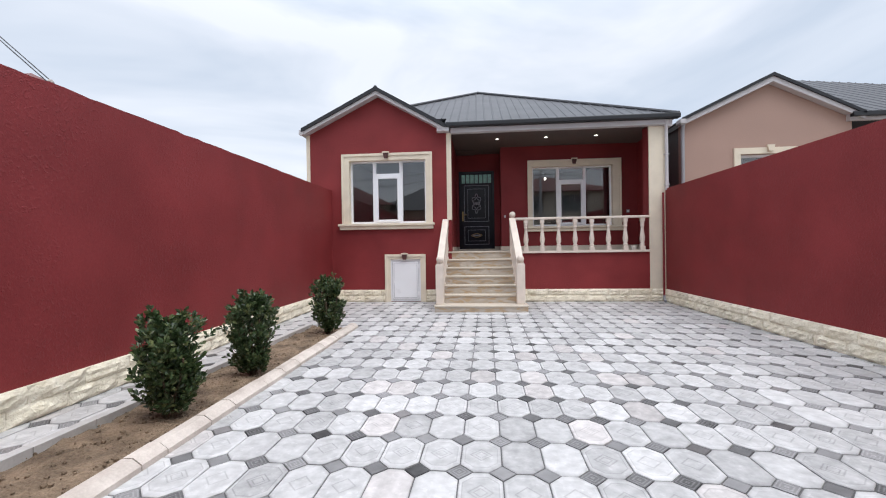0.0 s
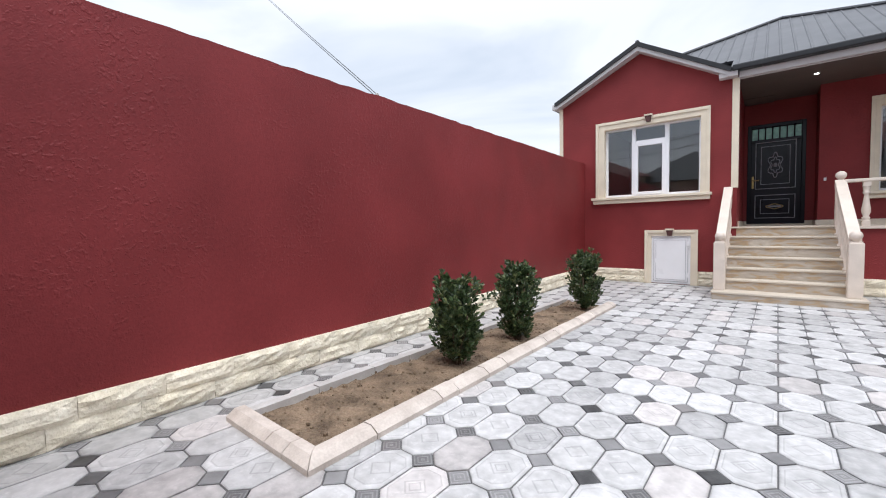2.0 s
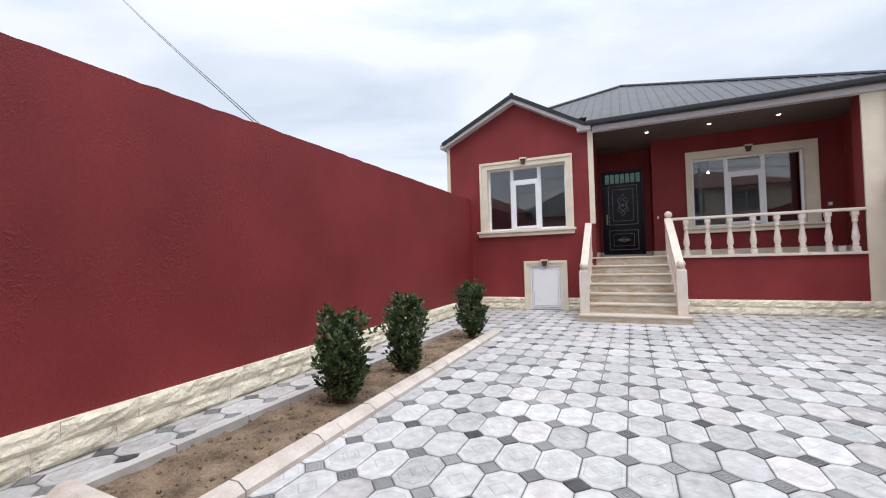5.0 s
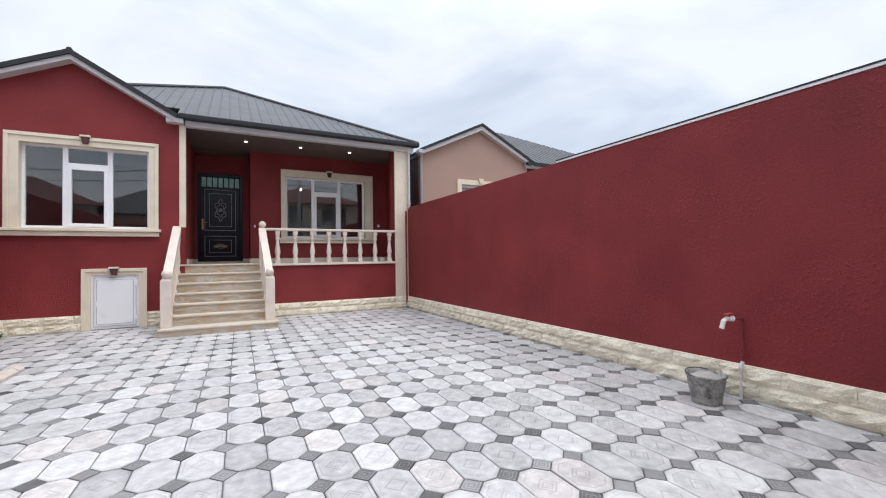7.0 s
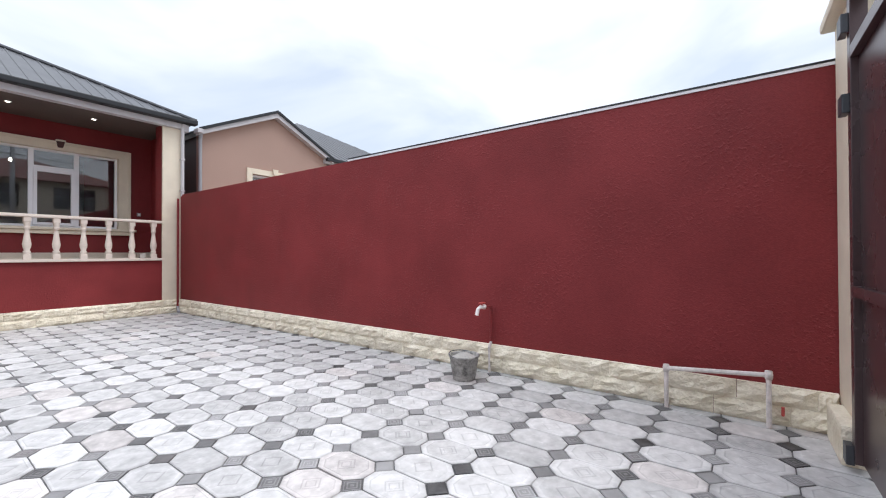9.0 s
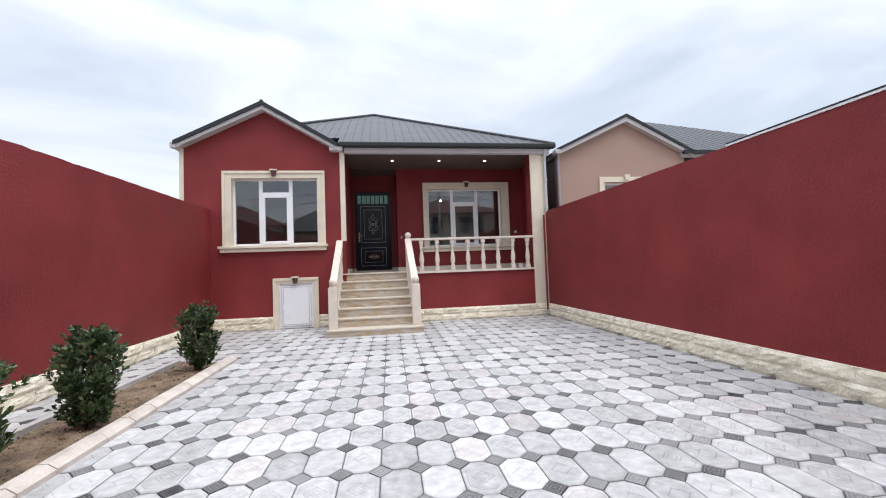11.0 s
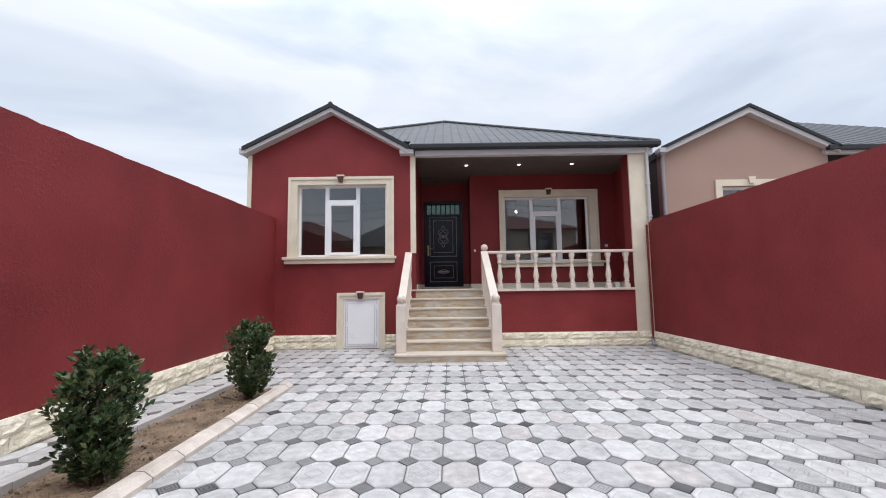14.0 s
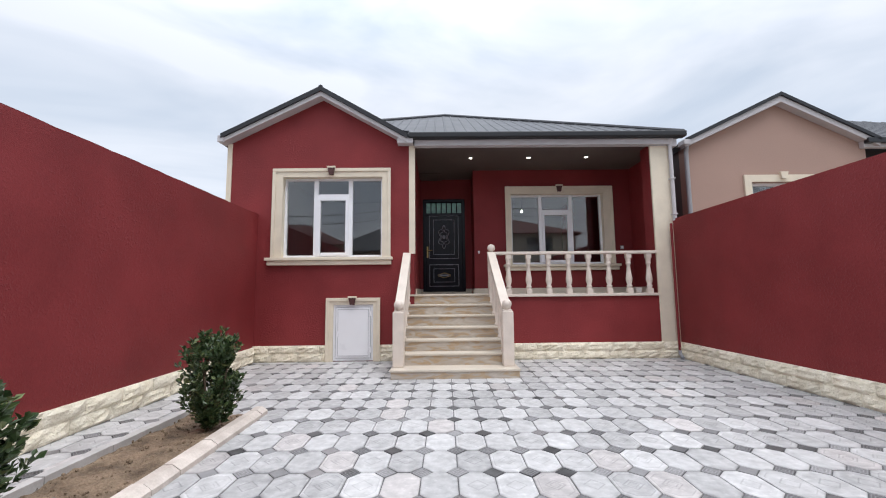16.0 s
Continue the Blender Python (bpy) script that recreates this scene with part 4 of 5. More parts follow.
slab_from([(8.86, 0.12, 4.12), (8.86, 2.0, 4.12), (6.985, 4.2, 5.06), (6.985, 0.12, 5.06)], 0.04, M_ROOF, "wing_slope", nroof, 0.25)
slab_from([(8.70, 0.25, 4.14), (15.4, 0.25, 4.14), (10.85, 4.85, 6.63), (6.83, 0.83, 4.454), (8.70, 0.83, 4.454)], 0.04, M_ROOF, "roof_slope", nroof, 0.25)
slab_from([(6.3, 13.0, 4.14), (6.3, 0.3, 4.14), (10.85, 4.85, 6.63), (10.85, 9.0, 6.63)], 0.04, M_ROOF, "roof_slope", nroof, 0.25)
slab_from([(15.4, 0.25, 4.14), (15.4, 13.0, 4.14), (10.85, 9.0, 6.63), (10.85, 4.85, 6.63)], 0.04, M_ROOF, "roof_slope", nroof, 0.25)
for ex in (5.02, 8.86):
    part("verge_trim", prism([(ex, 4.08), (6.985, 5.015), (6.985, 5.085), (ex, 4.15)], 0.10, 0.135), M_ROOFEDGE, nroof, "black metal verge strip")
    part("barge_board", prism([(ex, 3.98), (6.985, 4.89), (6.985, 5.012), (ex, 4.078)], 0.135, 0.298), M_WHITEPAINT, nroof, "pale barge board")
part("fascia", box(8.60, 15.3, 0.2, 0.3, 3.97, 4.1, 0.006), M_WHITEPAINT, nroof)
part("gutter", box(8.60, 15.4, 0.1, 0.2, 4.04, 4.14, 0.01), M_ROOFEDGE, nroof)
nw = new("window")
nw.parent = nh
for q in ((NWIN[0], NWIN[0] + 0.06, NWIN[2], NWIN[3]), (NWIN[1] - 0.06, NWIN[1], NWIN[2], NWIN[3]), (NWIN[0] + 0.06, NWIN[1] - 0.06, NWIN[3] - 0.06, NWIN[3]), (6.92, 7.0, NWIN[2], NWIN[3] - 0.06)):
    part("window_frame", box(q[0], q[1], NYF + 0.08, NYF + 0.15, q[2], q[3], 0.005), M_WHITE, nw)
npane = part("pane", box(NWIN[0] + 0.06, NWIN[1] - 0.06, NYF + 0.11, NYF + 0.118, NWIN[2], NWIN[3] - 0.06), M_GLASS, nw)
for q in ((6.22, NWIN[0], 1.9, 3.45), (NWIN[1], 7.74, 1.9, 3.45), (NWIN[0], NWIN[1], NWIN[3], 3.45)):
    part("surround", box(q[0], q[1], NYF - 0.04, NYF, q[2], q[3]), M_CREAM, nw)
part("keystone", prism([(6.93, 3.36), (7.03, 3.36), (7.06, 3.5), (6.90, 3.5)], NYF - 0.09, NYF - 0.041), M_CREAM, nw)
part("downpipe", tube([(5.09, 0.2, 4.05), (5.09, 0.24, 3.9), (5.09, 0.24, 0.0)], 0.04, 10), M_GREYPIPE, nh, "grey drainpipe")
part("gutter_end", box(4.97, 5.1, 0.08, 0.3, 4.02, 4.12, 0.01), M_WHITEPAINT, nroof)
part("room_lining", box(5.5, 8.3, 2.5, 2.6, 0.5, 4.0), M_ROOM, nh)

# far house beyond the left boundary and the houses across the street
def far_house(x, y, w, d, h, rz, wallm, label, roofm=None):
    fh = thing("distant_house", label, "house", "distant houses", (x, y, 0))
    zs, hole = [0, h], [(-w * 0.3, -w * 0.08, 1.2, 2.4), (w * 0.08, w * 0.3, 1.2, 2.4)]
    if h > 5:
        hole += [(-w * 0.3, -w * 0.08, 4.0, 5.3), (w * 0.08, w * 0.3, 4.0, 5.3)]
    s = 1 if y < -5 else -1
    part("wall", wall_with_holes([-w / 2, w / 2], zs, hole, d / 2 - 0.3, d / 2), wallm, fh)
    part("wall", box(-w / 2, -w / 2 + 0.3, -d / 2, d / 2 - 0.3, 0, h), wallm, fh)
    part("wall", box(w / 2 - 0.3, w / 2, -d / 2, d / 2 - 0.3, 0, h), wallm, fh)
    part("wall", box(-w / 2 + 0.3, w / 2 - 0.3, -d / 2, -d / 2 + 0.3, 0, h), wallm, fh)
    for a, b, c, e in hole:
        wnd = part("window", box(a + 0.05, b - 0.05, d / 2 - 0.2, d / 2 - 0.15, c + 0.05, e - 0.05), M_GLASS, fh)
        part("frame", box((a + b) / 2 - 0.03, (a + b) / 2 + 0.03, d / 2 - 0.14, d / 2 - 0.1, c, e), M_WHITE, wnd)
    o = 0.4
    rm = roofm or M_TILERED
    A, B, C, D = (-w / 2 - o, -d / 2 - o, h), (w / 2 + o, -d / 2 - o, h), (w / 2 + o, d / 2 + o, h), (-w / 2 - o, d / 2 + o, h)
    k = (min(w, d) / 2 + o)
    R0, R1 = ((-w / 2 - o + k, 0, rz), (w / 2 + o - k, 0, rz)) if w >= d else ((0, -d / 2 - o + k, rz), (0, d / 2 + o - k, rz))
    rf = fh
    if w >= d:
        for c in ([A, B, R1, R0], [B, C, R1], [C, D, R0, R1], [D, A, R0]):
            slab_from(c, 0.08, rm, "roof_slope", rf)
    else:
        for c in ([A, B, R0], [B, C, R1, R0], [C, D, R1], [D, A, R0, R1]):
            slab_from(c, 0.08, rm, "roof_slope", rf)
    return fh


far_house(-19.5, 6.5, 9, 8, 6.6, 9.15, M_SAND, "distant pale house with a red tiled roof beyond the wall")
far_house(-11.8, -24.0, 11, 8, 4.5, 6.6, M_SAND, "pale house with a red roof across the street", M_TILERED)
far_house(-3.9, -24.0, 6.6, 7, 4.1, 6.4, M_TAUPE, "taupe house with a dark hipped roof across the street", M_ROOF)
far_house(6.2, -24.0, 9, 8, 5.6, 7.4, M_SAND, "two-storey sand-coloured house with a red roof across the street", M_TILERED)
far_house(16.0, -25.0, 8, 8, 4.0, 6.3, M_TAUPE, "taupe house with a grey roof at the street corner", M_ROOF)

# ---------------- gate wall ----------------
wall_south = structure(part("wall_south", box(-3.4, -2.2, YG - 0.25, YG, 0, 2.75), M_RED), "red stucco wall beside the entrance gate", "wall")
gate_pier = structure(part("gate_pier", box(4.02, XR + 0.04, YG - 0.3, YG + 0.075, 0.22, 2.78, 0.008), M_CREAM), "cream rendered gate pier", "pier")
part("pier_cap", box(3.98, XR + 0.08, YG - 0.34, YG + 0.15, 2.78, 2.85, 0.02), M_CREAM, gate_pier)
part("pier_base", box(4.03, XR - 0.06, YG - 0.3, YG + 0.155, 0.0, 0.24, 0.02), M_STONE, gate_pier, "split stone base")
gate = thing("metal_gate", "closed dark brown steel double gate with grey hinges", "gate", at=(0, YG + 0.075, 0))
for x0, x1 in ((0.93, 4.005), (-2.18, 0.91)):
    lf = part("gate_leaf", box(x0, x1, -0.05, 0.0, 0.06, 2.35, 0.004), M_GATE, gate)
    for q in ((x0, x0 + 0.07, 0.06, 2.75), (x1 - 0.07, x1, 0.06, 2.75), (x0 + 0.07, x1 - 0.07, 2.35, 2.42), (x0 + 0.07, x1 - 0.07, 2.68, 2.75), (x0 + 0.07, x1 - 0.07, 1.0, 1.06)):
        part("gate_frame", box(q[0], q[1], -0.04, 0.035, q[2], q[3], 0.004), M_GATE, lf)
    for k in range(9):
        a = x0 + 0.1 + k * 0.31
        part("gate_rod", tube([(a, 0.0, 2.42), (a + 0.25, 0.0, 2.68)], 0.008, 6), M_GATEGREY, lf)
for z in (0.1, 2.1, 2.56):
    part("hinge", box(3.95, 4.06, 0.032, 0.07, z - 0.055, z + 0.055, 0.006), M_GATEGREY, gate, "grey steel hinge plate")

# ---------------- planting bed ----------------
def bed_surface():
    bm = bmesh.new()
    ny, nx = 90, 16
    grid = []
    for i in range(ny + 1):
        y = -8.40 + i * (8.40 - 3.17) / ny
        a, b = bed_left(y) + 0.03, bed_right(y) - 0.03
        row = []
        for j in range(nx + 1):
            x = a + (b - a) * j / nx
            h = 0.012 + 0.028 * noise.noise((x * 3, y * 3, 0)) + 0.024 * noise.noise((x * 11, y * 11, 3)) + 0.016 * noise.noise((x * 27, y * 27, 7))
            row.append(bm.verts.new((x, y, h)))
        grid.append(row)
    for r0, r1 in zip(grid, grid[1:]):
        for j in range(nx):
            bm.faces.new((r0[j], r0[j + 1], r1[j + 1], r1[j]))
    return bm


structure(part("soil_bed", bed_surface(), M_SOIL, smooth=True), "dry brown soil of the planting bed", "soil")

crumbs = bmesh.new()
rng = random.Random(5)
for i in range(1100):
    y = rng.uniform(-8.32, -3.25)
    x = rng.uniform(bed_left(y) + 0.06, bed_right(y) - 0.06)
    r = 0.003 + 0.014 * rng.random() ** 3
    vs = bmesh.ops.create_icosphere(crumbs, subdivisions=1, radius=r, matrix=Matrix.Translation((x, y, 0.016 + 0.026 * noise.noise((x * 3, y * 3, 0)))))["verts"]
tagged(part("soil_clods", crumbs, M_SOIL), "small dry clods scattered over the soil", "soil", kind="stuff")


def kerb_piece(length, w, h, chamfer):
    """A kerb stone along +y from 0, outer face at x = 0 and inner face at x = -w."""
    prof = [(0.0, -0.04), (0.0, h * 0.45), (-chamfer, h), (-w, h), (-w, -0.04)]
    return prism(prof, 0.004, length - 0.004)


def kerb_run(name, p0, p1, lens, w, h, chamfer, material, label, mitre=(False, False)):
    d = Vector((p1[0] - p0[0], p1[1] - p0[1]))
    total = d.length
    ang = math.atan2(d.y, d.x) - math.pi / 2
    run = structure(new(name), label, "kerb")
    s, i = 0.0, 0
    while s < total - 0.02:
        ln = min(lens[i % len(lens)], total - s)
        piece = kerb_piece(ln, w, h, chamfer)
        for v in piece.verts:
            if mitre[0] and s == 0.0 and v.co.y < ln / 2:
                v.co.y -= v.co.x
            if mitre[1] and s + ln > total - 0.02 and v.co.y > ln / 2:
                v.co.y += v.co.x
        k = part("kerb_stone", piece, material, run)
        k.matrix_basis = Matrix.Translation((p0[0] + d.x / total * s, p0[1] + d.y / total * s, 0.002 * ((i * 7) % 3))) @ Matrix.Rotation(ang, 4, "Z")
        s += ln
        i += 1
    return run


kerb_run("kerb_east", BED_R0, BED_R1, [0.47, 0.62, 0.2, 0.42, 0.3, 0.5, 0.36, 0.33, 0.45, 0.28], 0.12, 0.07, 0.055, M_KERB, "pinkish chamfered kerb stones edging the planting bed", (True, False))
kerb_run("kerb_south", (BED_L0[0] - 0.04, BED_L0[1] - 0.0), BED_R0, [0.52, 0.2, 0.5], 0.12, 0.07, 0.055, M_KERB, "pinkish chamfered kerb stones across the bed end", (False, True))
kerb_run("kerb_west", (BED_L1[0], BED_L1[1]), (BED_L0[0], BED_L0[1] + 0.1), [0.6, 0.42, 0.55], 0.09, 0.06, 0.012, M_KERBGREY, "low grey concrete edging along the wall path")


# ---------------- shrubs ----------------
def shrub(x, y, height, width, seed, label):
    rg = random.Random(seed)
    sh = thing("shrub", label, "shrub", "shrubs in the bed", (x, y, 0.012))
    tips = []
    for i in range(11):
        a = math.tau * i / 11 + rg.uniform(-0.3, 0.3)
        lean = rg.uniform(0.15, 0.8) * width * 0.5
        top = Vector((math.cos(a) * lean, math.sin(a) * lean, height * rg.uniform(0.5, 0.72)))
        mid = Vector((math.cos(a) * lean * 0.75, math.sin(a) * lean * 0.75, height * 0.38))
        pts = [Vector((math.cos(a) * 0.03, math.sin(a) * 0.03, 0)), mid * 0.5 + Vector((0, 0, 0.02)), mid, (mid + top) / 2, top]
        part("stem", tube(pts, 0.008, 6), M_BARK, sh, "thin brown woody stem")
        tips.append(pts)
    crown = bmesh.new()
    twigs = []
    for i in range(190):
        a = rg.uniform(0, math.tau)
        z = 0.12 + 0.88 * rg.random() ** 0.9
        full = min(1.0, 0.42 + 1.3 * z) * (1.0 if z < 0.84 else 1.0 - (z - 0.84) * 2.2)
        lump = 0.92 + 0.45 * noise.noise((math.cos(a) * 1.6 + seed, math.sin(a) * 1.6, z * 4))
        rr = width * 0.5 * full * lump * math.sqrt(rg.uniform(0.1, 1.0))
        end = Vector((math.cos(a) * rr, math.sin(a) * rr, z * height + rg.uniform(-0.02, 0.03)))
        root = Vector((end.x * 0.55, end.y * 0.55, max(0.03, end.z - rg.uniform(0.12, 0.2))))
        twigs.append((root, end))
    for n in range(3900):
        root, end = twigs[n % len(twigs)]
        f = rg.random() ** 0.7
        along = (end - root).normalized()
        a = n * 2.4
        off = Vector((math.cos(a), math.sin(a), 0.0))
        c = root.lerp(end, f) + off * 0.008
        out = (along * rg.uniform(0.4, 1.1) + off * (1.15 - 0.6 * f) + Vector((0, 0, rg.uniform(-0.25, 0.35)))).normalized()
        side = out.cross(Vector((rg.uniform(-1, 1), rg.uniform(-1, 1), rg.uniform(0.2, 1)))).normalized()
        nrm = side.cross(out)
        ln = rg.uniform(0.038, 0.064)
        wd = ln * rg.uniform(0.24, 0.33)
        p = [c, c + out * ln * 0.58 + side * wd + nrm * 0.005, c + out * ln - nrm * ln * 0.1, c + out * ln * 0.58 - side * wd + nrm * 0.005, c + out * ln * 0.5 - nrm * 0.002]
        v = [crown.verts.new(q) for q in p]
        for q in ((0, 1, 4), (1, 2, 4), (2, 3, 4), (3, 0, 4)):
            crown.faces.new([v[k] for k in q])
    part("crown", crown, M_LEAF, sh, "dense dark glossy leaves")
    return sh


shrub(-1.96, -6.70, 0.81, 0.57, 3, "broad dark green evergreen shrub in dry soil")
shrub(-1.90, -5.66, 0.83, 0.54, 8, "upright dark green evergreen shrub in dry soil")
shrub(-1.86, -3.70, 0.86, 0.54, 14, "slim leafy evergreen shrub at the end of the bed")

# ---------------- bucket, tap, low pipe ----------------
bk = thing("bucket", "grey bucket caked with dried mortar standing on the pavers", "bucket", at=(4.155, -7.59, 0.0))
prof = [(0.0, 0.0), (0.105, 0.0), (0.11, 0.005), (0.145, 0.225), (0.154, 0.227), (0.156, 0.245), (0.147, 0.245), (0.14, 0.225), (0.107, 0.02), (0.0, 0.02)]
part("pail", lathe(prof, 28), M_BUCKET, bk, "", True)
part("mortar", lathe([(0.0, 0.265), (0.045, 0.255), (0.10, 0.228), (0.135, 0.21), (0.125, 0.16), (0.0, 0.16)], 14), M_CEMENT, bk, "dried mortar heaped inside")
part("bail", tube([(0.156 * math.cos(a), 0.156 * math.sin(a) * 0.95, 0.238 + 0.02 * math.sin(a)) for a in [math.pi * i / 14 for i in range(15)]], 0.004, 6), M_GATEGREY, bk, "thin wire handle")

tp = thing("garden_tap", "white plastic tap with a red handle on a wall pipe", "tap", at=(XR + 0.04, -7.68, 0))
part("riser_pipe", tube([(-0.035, 0, 0.30), (-0.035, 0, 0.69)], 0.014, 10), M_RED, tp, "pipe painted red like the wall")
part("lower_pipe", tube([(-0.075, 0, 0.0), (-0.075, 0, 0.26), (-0.035, 0, 0.31)], 0.015, 10), M_PIPE, tp, "bare scuffed pipe")
part("branch", tube([(-0.035, 0, 0.68), (-0.06, 0.0, 0.69), (-0.12, 0.03, 0.69)], 0.014, 10), M_RED, tp)
part("tap_body", tube([(-0.11, 0.025, 0.69), (-0.17, 0.05, 0.69), (-0.20, 0.06, 0.67), (-0.215, 0.068, 0.605)], 0.02, 10), M_TAPW, tp, "white plastic spout")
part("tap_collar", tube([(-0.115, 0.028, 0.69), (-0.145, 0.04, 0.69)], 0.026, 10), M_TAPW, tp)
part("tap_handle", box(-0.20, -0.11, 0.02, 0.06, 0.726, 0.738, 0.005), M_TAPR, tp, "red lever handle")
part("tap_stem", tube([(-0.155, 0.043, 0.70), (-0.155, 0.043, 0.728)], 0.012, 8), M_TAPR, tp)

lp = thing("pipe_rail", "low scuffed white pipe loop standing by the plinth", "pipe", at=(0, 0, 0))
pa, pb = Vector((XR - 0.06, -9.33, 0)), Vector((XR - 0.09, -9.98, 0))
RAIL_H = {pa.y: 0.315, pb.y: 0.375}
for p in (pa, pb):
    part("upright", tube([p, p + Vector((0, 0, RAIL_H[p.y]))], 0.017, 10), M_PIPE, lp)
    part("elbow", lathe([(0.0, -0.03), (0.022, -0.03), (0.026, 0.0), (0.022, 0.03), (0.0, 0.03)], 12, (p.x, p.y, RAIL_H[p.y])), M_PIPE, lp, "", True)
part("crossbar", tube([pa + Vector((0, 0, RAIL_H[pa.y])), pb + Vector((0, 0, RAIL_H[pb.y]))], 0.017, 10), M_PIPE, lp)
part("stub", tube([(XR - 0.005, -10.06, 0.09), (XR - 0.04, -10.06, 0.09), (XR - 0.045, -10.06, 0.15)], 0.01, 8), M_TAPR, lp, "short red pipe stub")

# cable over the left wall
post_y = -6.5
cb = thing("cable_post", "short brick-red stub on the wall top with a cable passing", "bracket", at=(left_x(post_y) - 0.14, post_y, 0))
part("stub", box(-0.03, 0.03, -0.03, 0.03, 2.55, 2.69, 0.006), M_BARK, cb)
part("clamp", lathe([(0.0, 2.69), (0.02, 2.69), (0.026, 2.71), (0.015, 2.73), (0.0, 2.73)], 10), M_CEMENT, cb)
CABLE_WAY = Vector((-0.79, 0.313, 0.527))
for k in (0.0, 0.035):
    pts = [Vector((-0.12, 0.55, 2.53 - k)), Vector((-0.02, 0.06, 2.71 - k))] + [Vector((0, 0, 2.72 - k)) + CABLE_WAY * d - Vector((0, 0, 0.05 * math.sin(math.pi * d / 16))) for d in range(1, 17)]
    part("cable", tube(pts, 0.005, 6), M_CABLE, cb, "thin dark cable")

# street line seen in the window glass
pole = thing("utility_pole", "grey street pole carrying a sagging cable across the street", "pole", at=(4.6, -15.5, 0))
part("shaft", lathe([(0.0, 0.0), (0.12, 0.0), (0.08, 7.4), (0.0, 7.4)], 12), M_GREYPIPE, pole, "", True)
part("crossarm", box(-0.7, 0.7, -0.05, 0.05, 6.9, 7.0, 0.01), M_GREYPIPE, pole)
for dz in (0.0, 0.5):
    part("cable", tube([Vector((-24 + 3 * i, 0.0, 6.2 + dz - 1.1 * math.sin(math.pi * i / 8.0) ** 2)) for i in range(17)], 0.02, 6), M_CABLE, pole, "sagging street cable")


# ---------------- plinth stones ----------------
def rough_stone(length, h, seed, depth=0.05):
    """A split-faced stone, long side along x from 0, rough face towards -y."""
    bm = bmesh.new()
    nx, nz = 6, 4
    fr = []
    for k in range(nz + 1):
        row = []
        for i in range(nx + 1):
            u, w = i / nx, k / nz
            edge = min(u, 1 - u, 0.5) * 2 * nx / 2, min(w, 1 - w) * nz
            lift = 0.014 * abs(noise.noise((i * 2.1 + seed * 5.3, k * 2.7, seed))) if (i in (0, nx) or k in (0, nz)) else 0.014 + 0.055 * abs(noise.noise((i * 1.37 + seed * 9.1, k * 1.73 + seed * 3.3, seed * 1.9)))
            row.append(bm.verts.new((0.001 + u * (length - 0.002), -depth * 0.72 - lift, 0.001 + w * (h - 0.002))))
        fr.append(row)
    for r0, r1 in zip(fr, fr[1:]):
        for i in range(nx):
            bm.faces.new((r0[i], r0[i + 1], r1[i + 1], r1[i]))
    back = [bm.verts.new((x, 0.0, z)) for x, z in ((0.003, 0.003), (length - 0.003, 0.003), (length - 0.003, h - 0.003), (0.003, h - 0.003))]
    bm.faces.new(fr[0][::-1] + [back[0], back[1]])
    bm.faces.new(fr[-1] + [back[2], back[3]])
    bm.faces.new([r[0] for r in fr] + [back[3], back[0]])
    bm.faces.new([r[-1] for r in fr][::-1] + [back[1], back[2]])
    bmesh.ops.recalc_face_normals(bm, faces=list(bm.faces))
    me = bpy.data.meshes.new("stone")
    bm.to_mesh(me)
    bm.free()
    me.materials.append(M_STONE)
    return me


STONE_L, STONE_H = 0.46, 0.145
STONES = [rough_stone(STONE_L, STONE_H, s) for s in range(9)]
srng = random.Random(11)


def plinth(parent, p0, p1, h0=STONE_H, h1=STONE_H):
    """Two staggered courses of split stones from p0 to p1 in plan, rough faces to the right of that way."""
    d = Vector((p1[0] - p0[0], p1[1] - p0[1]))
    total = d.length
    ang = math.atan2(d.y, d.x)
    for c in range(2):
        s = -srng.uniform(0.05, 0.4)
        while s < total - 0.02:
            a, b = max(s, 0.0), min(s + STONE_L, total)
            if b - a > 0.03:
                ob = new("stone", srng.choice(STONES))
                ob.parent = parent
                h = h0 + (h1 - h0) * (a + b) / 2 / total
                m = Matrix.Translation((p0[0] + d.x / total * a, p0[1] + d.y / total * a, c * h))
                ob.matrix_basis = m @ Matrix.Rotation(ang, 4, "Z") @ Matrix.Diagonal(((b - a) / STONE_L, 1, h / STONE_H, 1))
            s += STONE_L


plinth(wall_west, (left_x(YG) - 0.05, YG), (left_x(-0.06) - 0.05, -0.06), 0.135, 0.135)
plinth(wall_east, (XR + 0.045, -0.06), (XR + 0.045, YG + 0.08), 0.142, 0.142)
plinth(wall_south, (-2.2, YG), (left_x(YG) - 0.02, YG), 0.135, 0.135)
plinth(house, (left_x(0) - 0.05, 0.0), (-1.85, 0.0))
plinth(house, (-0.87, 0.0), (-0.50, 0.0))
plinth(house, (1.34, 0.0), (XR + 0.03, 0.0))

# ---------------- paving ----------------
paving = structure(part("paving", box(left_x(YG) - 0.1, XR + 0.1, YG - 0.25, 0.05, -0.04, -0.012), M_MORTAR), "pale octagonal concrete pavers with dark diamond insets", "paving")
PO, PU, PV = Vector((0.288, -7.284)), Vector((0.2458, -0.0051)), Vector((0.0052, 0.3871))
E_U, E_V = PU.normalized(), PV.normalized()
LU, LV = PU.length, PV.length
DH = 0.078                       # half diagonal of the dark inset


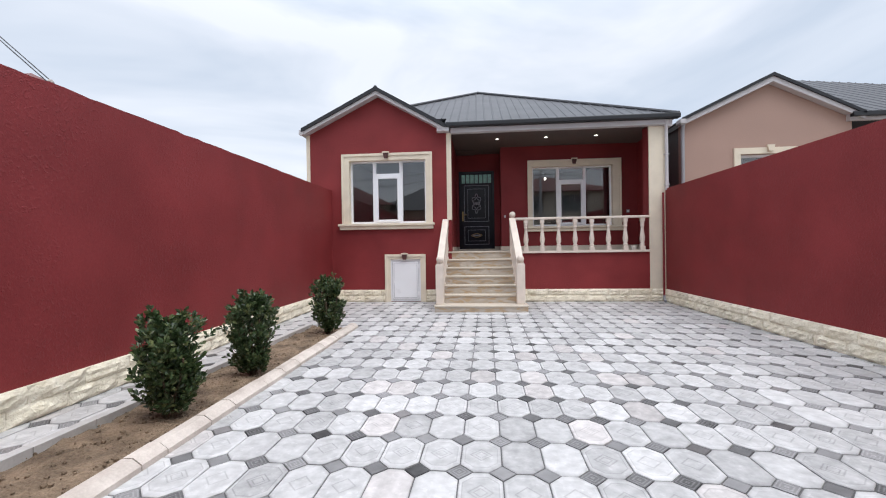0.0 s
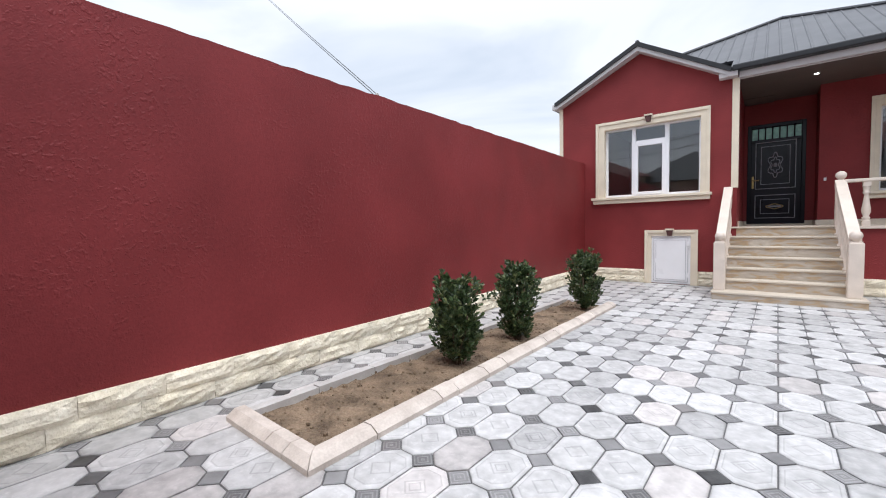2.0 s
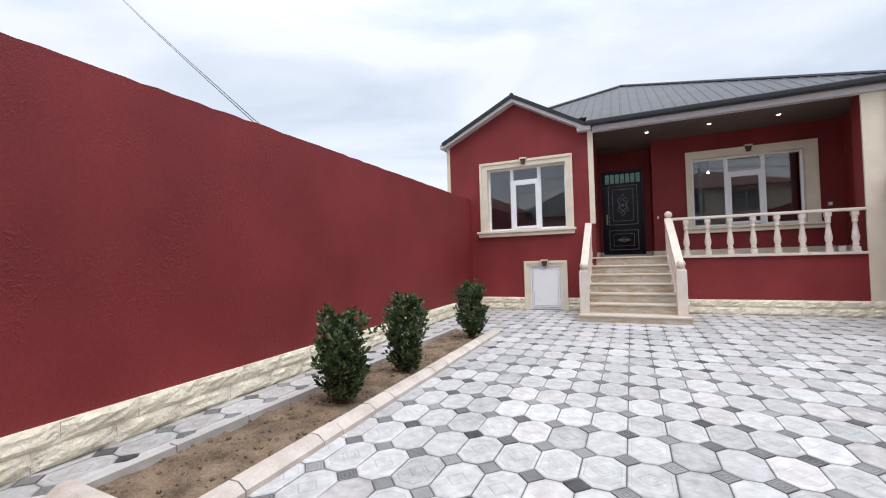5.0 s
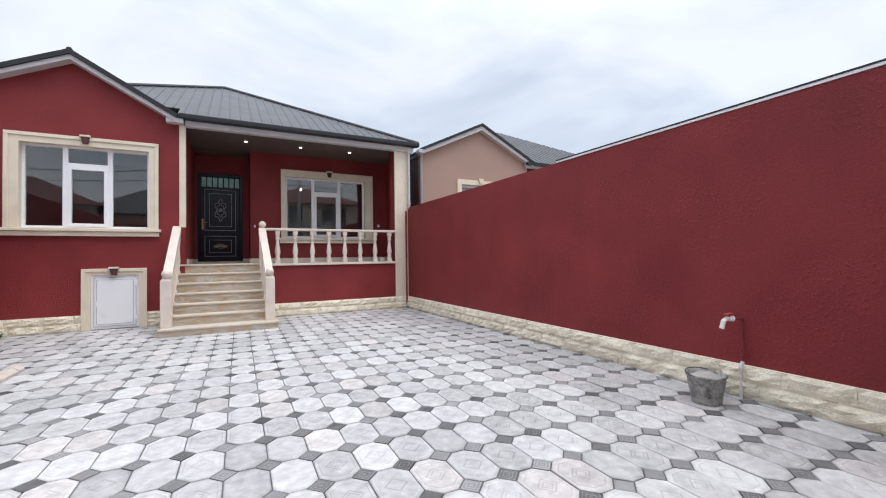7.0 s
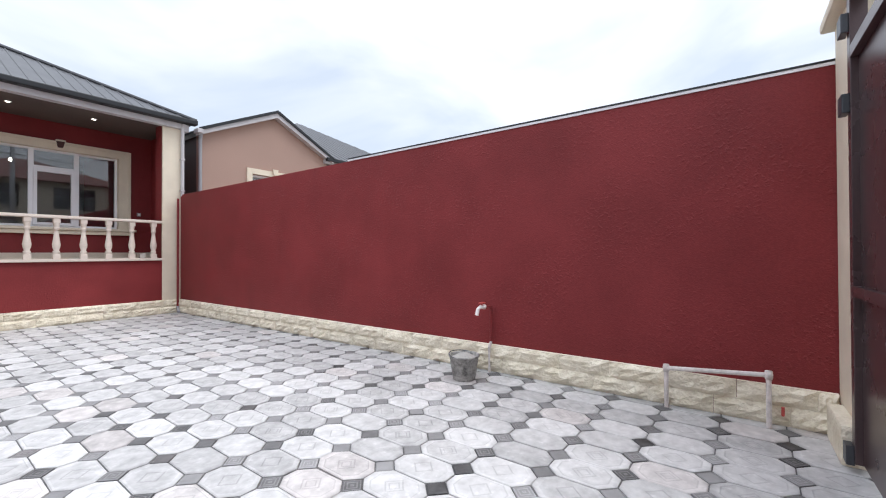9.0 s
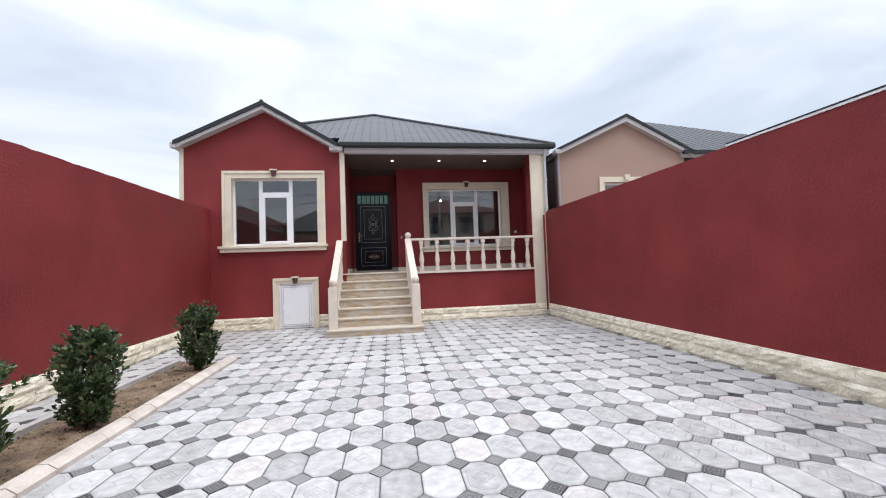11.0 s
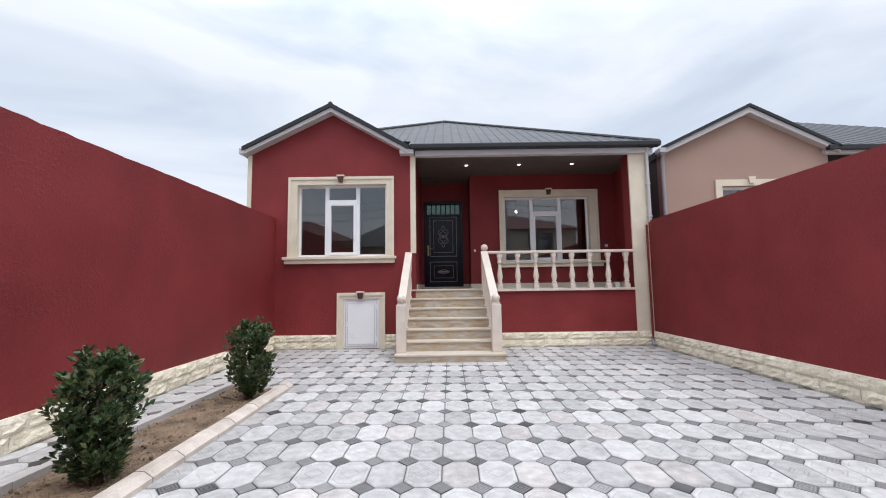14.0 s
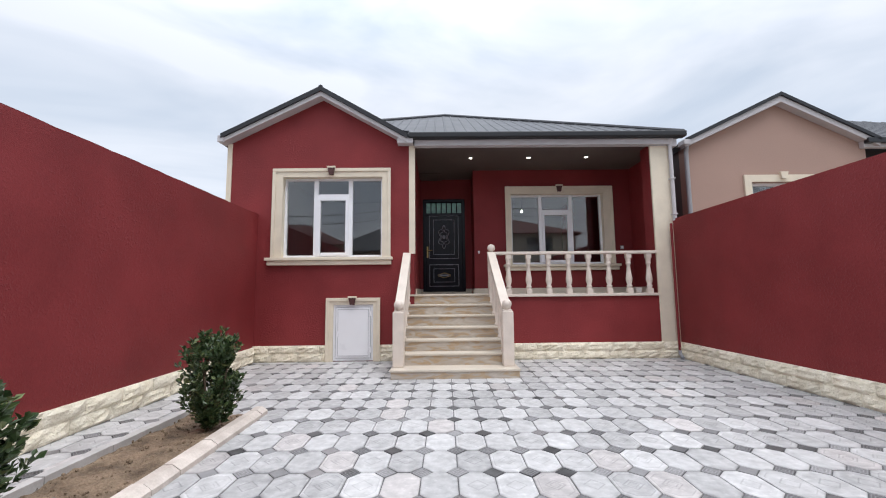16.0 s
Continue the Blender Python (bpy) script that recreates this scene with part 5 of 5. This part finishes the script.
def paver(points, gap, name, material, seed):
    """A cast paver with a bevelled top; its own coordinates run 0 to 1 over LU."""
    bm = bmesh.new()
    uvl = bm.loops.layers.uv.new("UVMap")
    cx = [Vector(p) for p in points]

    def inset(k):
        out = []
        n = len(cx)
        for i in range(n):
            a, b, c = cx[i - 1], cx[i], cx[(i + 1) % n]
            n1 = Vector((-(b - a).y, (b - a).x)).normalized()
            n2 = Vector((-(c - b).y, (c - b).x)).normalized()
            out.append(b + (n1 + n2) / (1 + n1.dot(n2)) * k)
        return out

    rings = []
    for k, z in ((gap, -0.02), (gap, -0.003), (gap + 0.006, 0.0)):
        rings.append([bm.verts.new((p.x, p.y, z)) for p in inset(k)])
    n = len(points)
    for lo, hi in zip(rings, rings[1:]):
        for i in range(n):
            bm.faces.new((lo[i], lo[(i + 1) % n], hi[(i + 1) % n], hi[i]))
    bm.faces.new(rings[-1])
    size = LU if len(points) == 8 else DH * 2
    for f in bm.faces:
        for lp_ in f.loops:
            p2 = Vector((lp_.vert.co.x, lp_.vert.co.y))
            lp_[uvl].uv = (p2.dot(E_U) / size + 0.5, p2.dot(E_V) / size + 0.5)
    return bm


def lattice(a, b):
    return E_U * a + E_V * b


HU, HV = LU / 2, LV / 2
OCT = [lattice(a, b) for a, b in ((HU - DH, -HV), (HU, -HV + DH), (HU, HV - DH), (HU - DH, HV), (-HU + DH, HV), (-HU, HV - DH), (-HU, -HV + DH), (-HU + DH, -HV))]
DIA = [lattice(a, b) for a, b in ((DH, 0), (0, DH), (-DH, 0), (0, -DH))]


def mesh_of(bm, name, material):
    me = bpy.data.meshes.new(name)
    bm.to_mesh(me)
    bm.free()
    me.materials.append(material)
    return me


ME_OCT = mesh_of(paver(OCT, 0.004, "octagon_paver", M_PAVER, 0), "octagon_paver", M_PAVER)
ME_DIA = mesh_of(paver(DIA, 0.004, "diamond_paver", M_DIAMOND, 0), "diamond_paver", M_DIAMOND)


def in_bed(p, grow=0.0):
    return BED_R0[1] - grow < p.y < BED_R1[1] + grow and bed_left(p.y) + 0.06 - grow < p.x < bed_right(p.y) - 0.02 + grow


def lay(kind, me, pts_rel, shift, name):
    spots = []
    for i in range(-24, 26):
        for j in range(-14, 24):
            p = PO + PU * (i + shift) + PV * (j + shift)
            if not (YG - 0.02 < p.y < 0.02 and left_x(p.y) - 0.2 < p.x < XR + 0.15):
                continue
            if all(in_bed(p + q * 0.98) for q in pts_rel):
                continue
            spots.append(p)
    spots.sort(key=lambda p: (p - Vector((0.3, -8.0))).length)
    tr = random.Random(3)

    def pose_of(p):
        return Matrix.Translation((p.x, p.y, tr.uniform(-0.0025, 0.002))) @ Euler((tr.gauss(0, 0.004), tr.gauss(0, 0.004), tr.gauss(0, 0.006))).to_matrix().to_4x4()

    for p in spots[:300]:
        ob = new(name, me)
        ob.parent = paving
        ob.matrix_basis = pose_of(p)
    src = np.zeros(len(me.vertices) * 3)
    me.vertices.foreach_get("co", src)
    src = src.reshape(-1, 3)
    polys = [list(q.vertices) for q in me.polygons]
    uvs = [tuple(d.uv) for d in me.uv_layers[0].data]
    verts, faces, alluv = [], [], []
    for p in spots[300:]:
        m = pose_of(p)
        base = len(verts)
        verts += [tuple(m @ Vector(c)) for c in src]
        faces += [[base + v for v in q] for q in polys]
        alluv += uvs
    far = bpy.data.meshes.new(name + "_field")
    far.from_pydata(verts, [], faces)
    layer = far.uv_layers.new(name="UVMap")
    layer.data.foreach_set("uv", [c for uv in alluv for c in uv])
    far.materials.append(me.materials[0])
    ob = new(name + "_field", far)
    ob.parent = paving
    tagged(ob, kind="stuff")


lay("oct", ME_OCT, OCT, 0.5, "octagon_paver")
lay("dia", ME_DIA, DIA, 0.0, "diamond_paver")
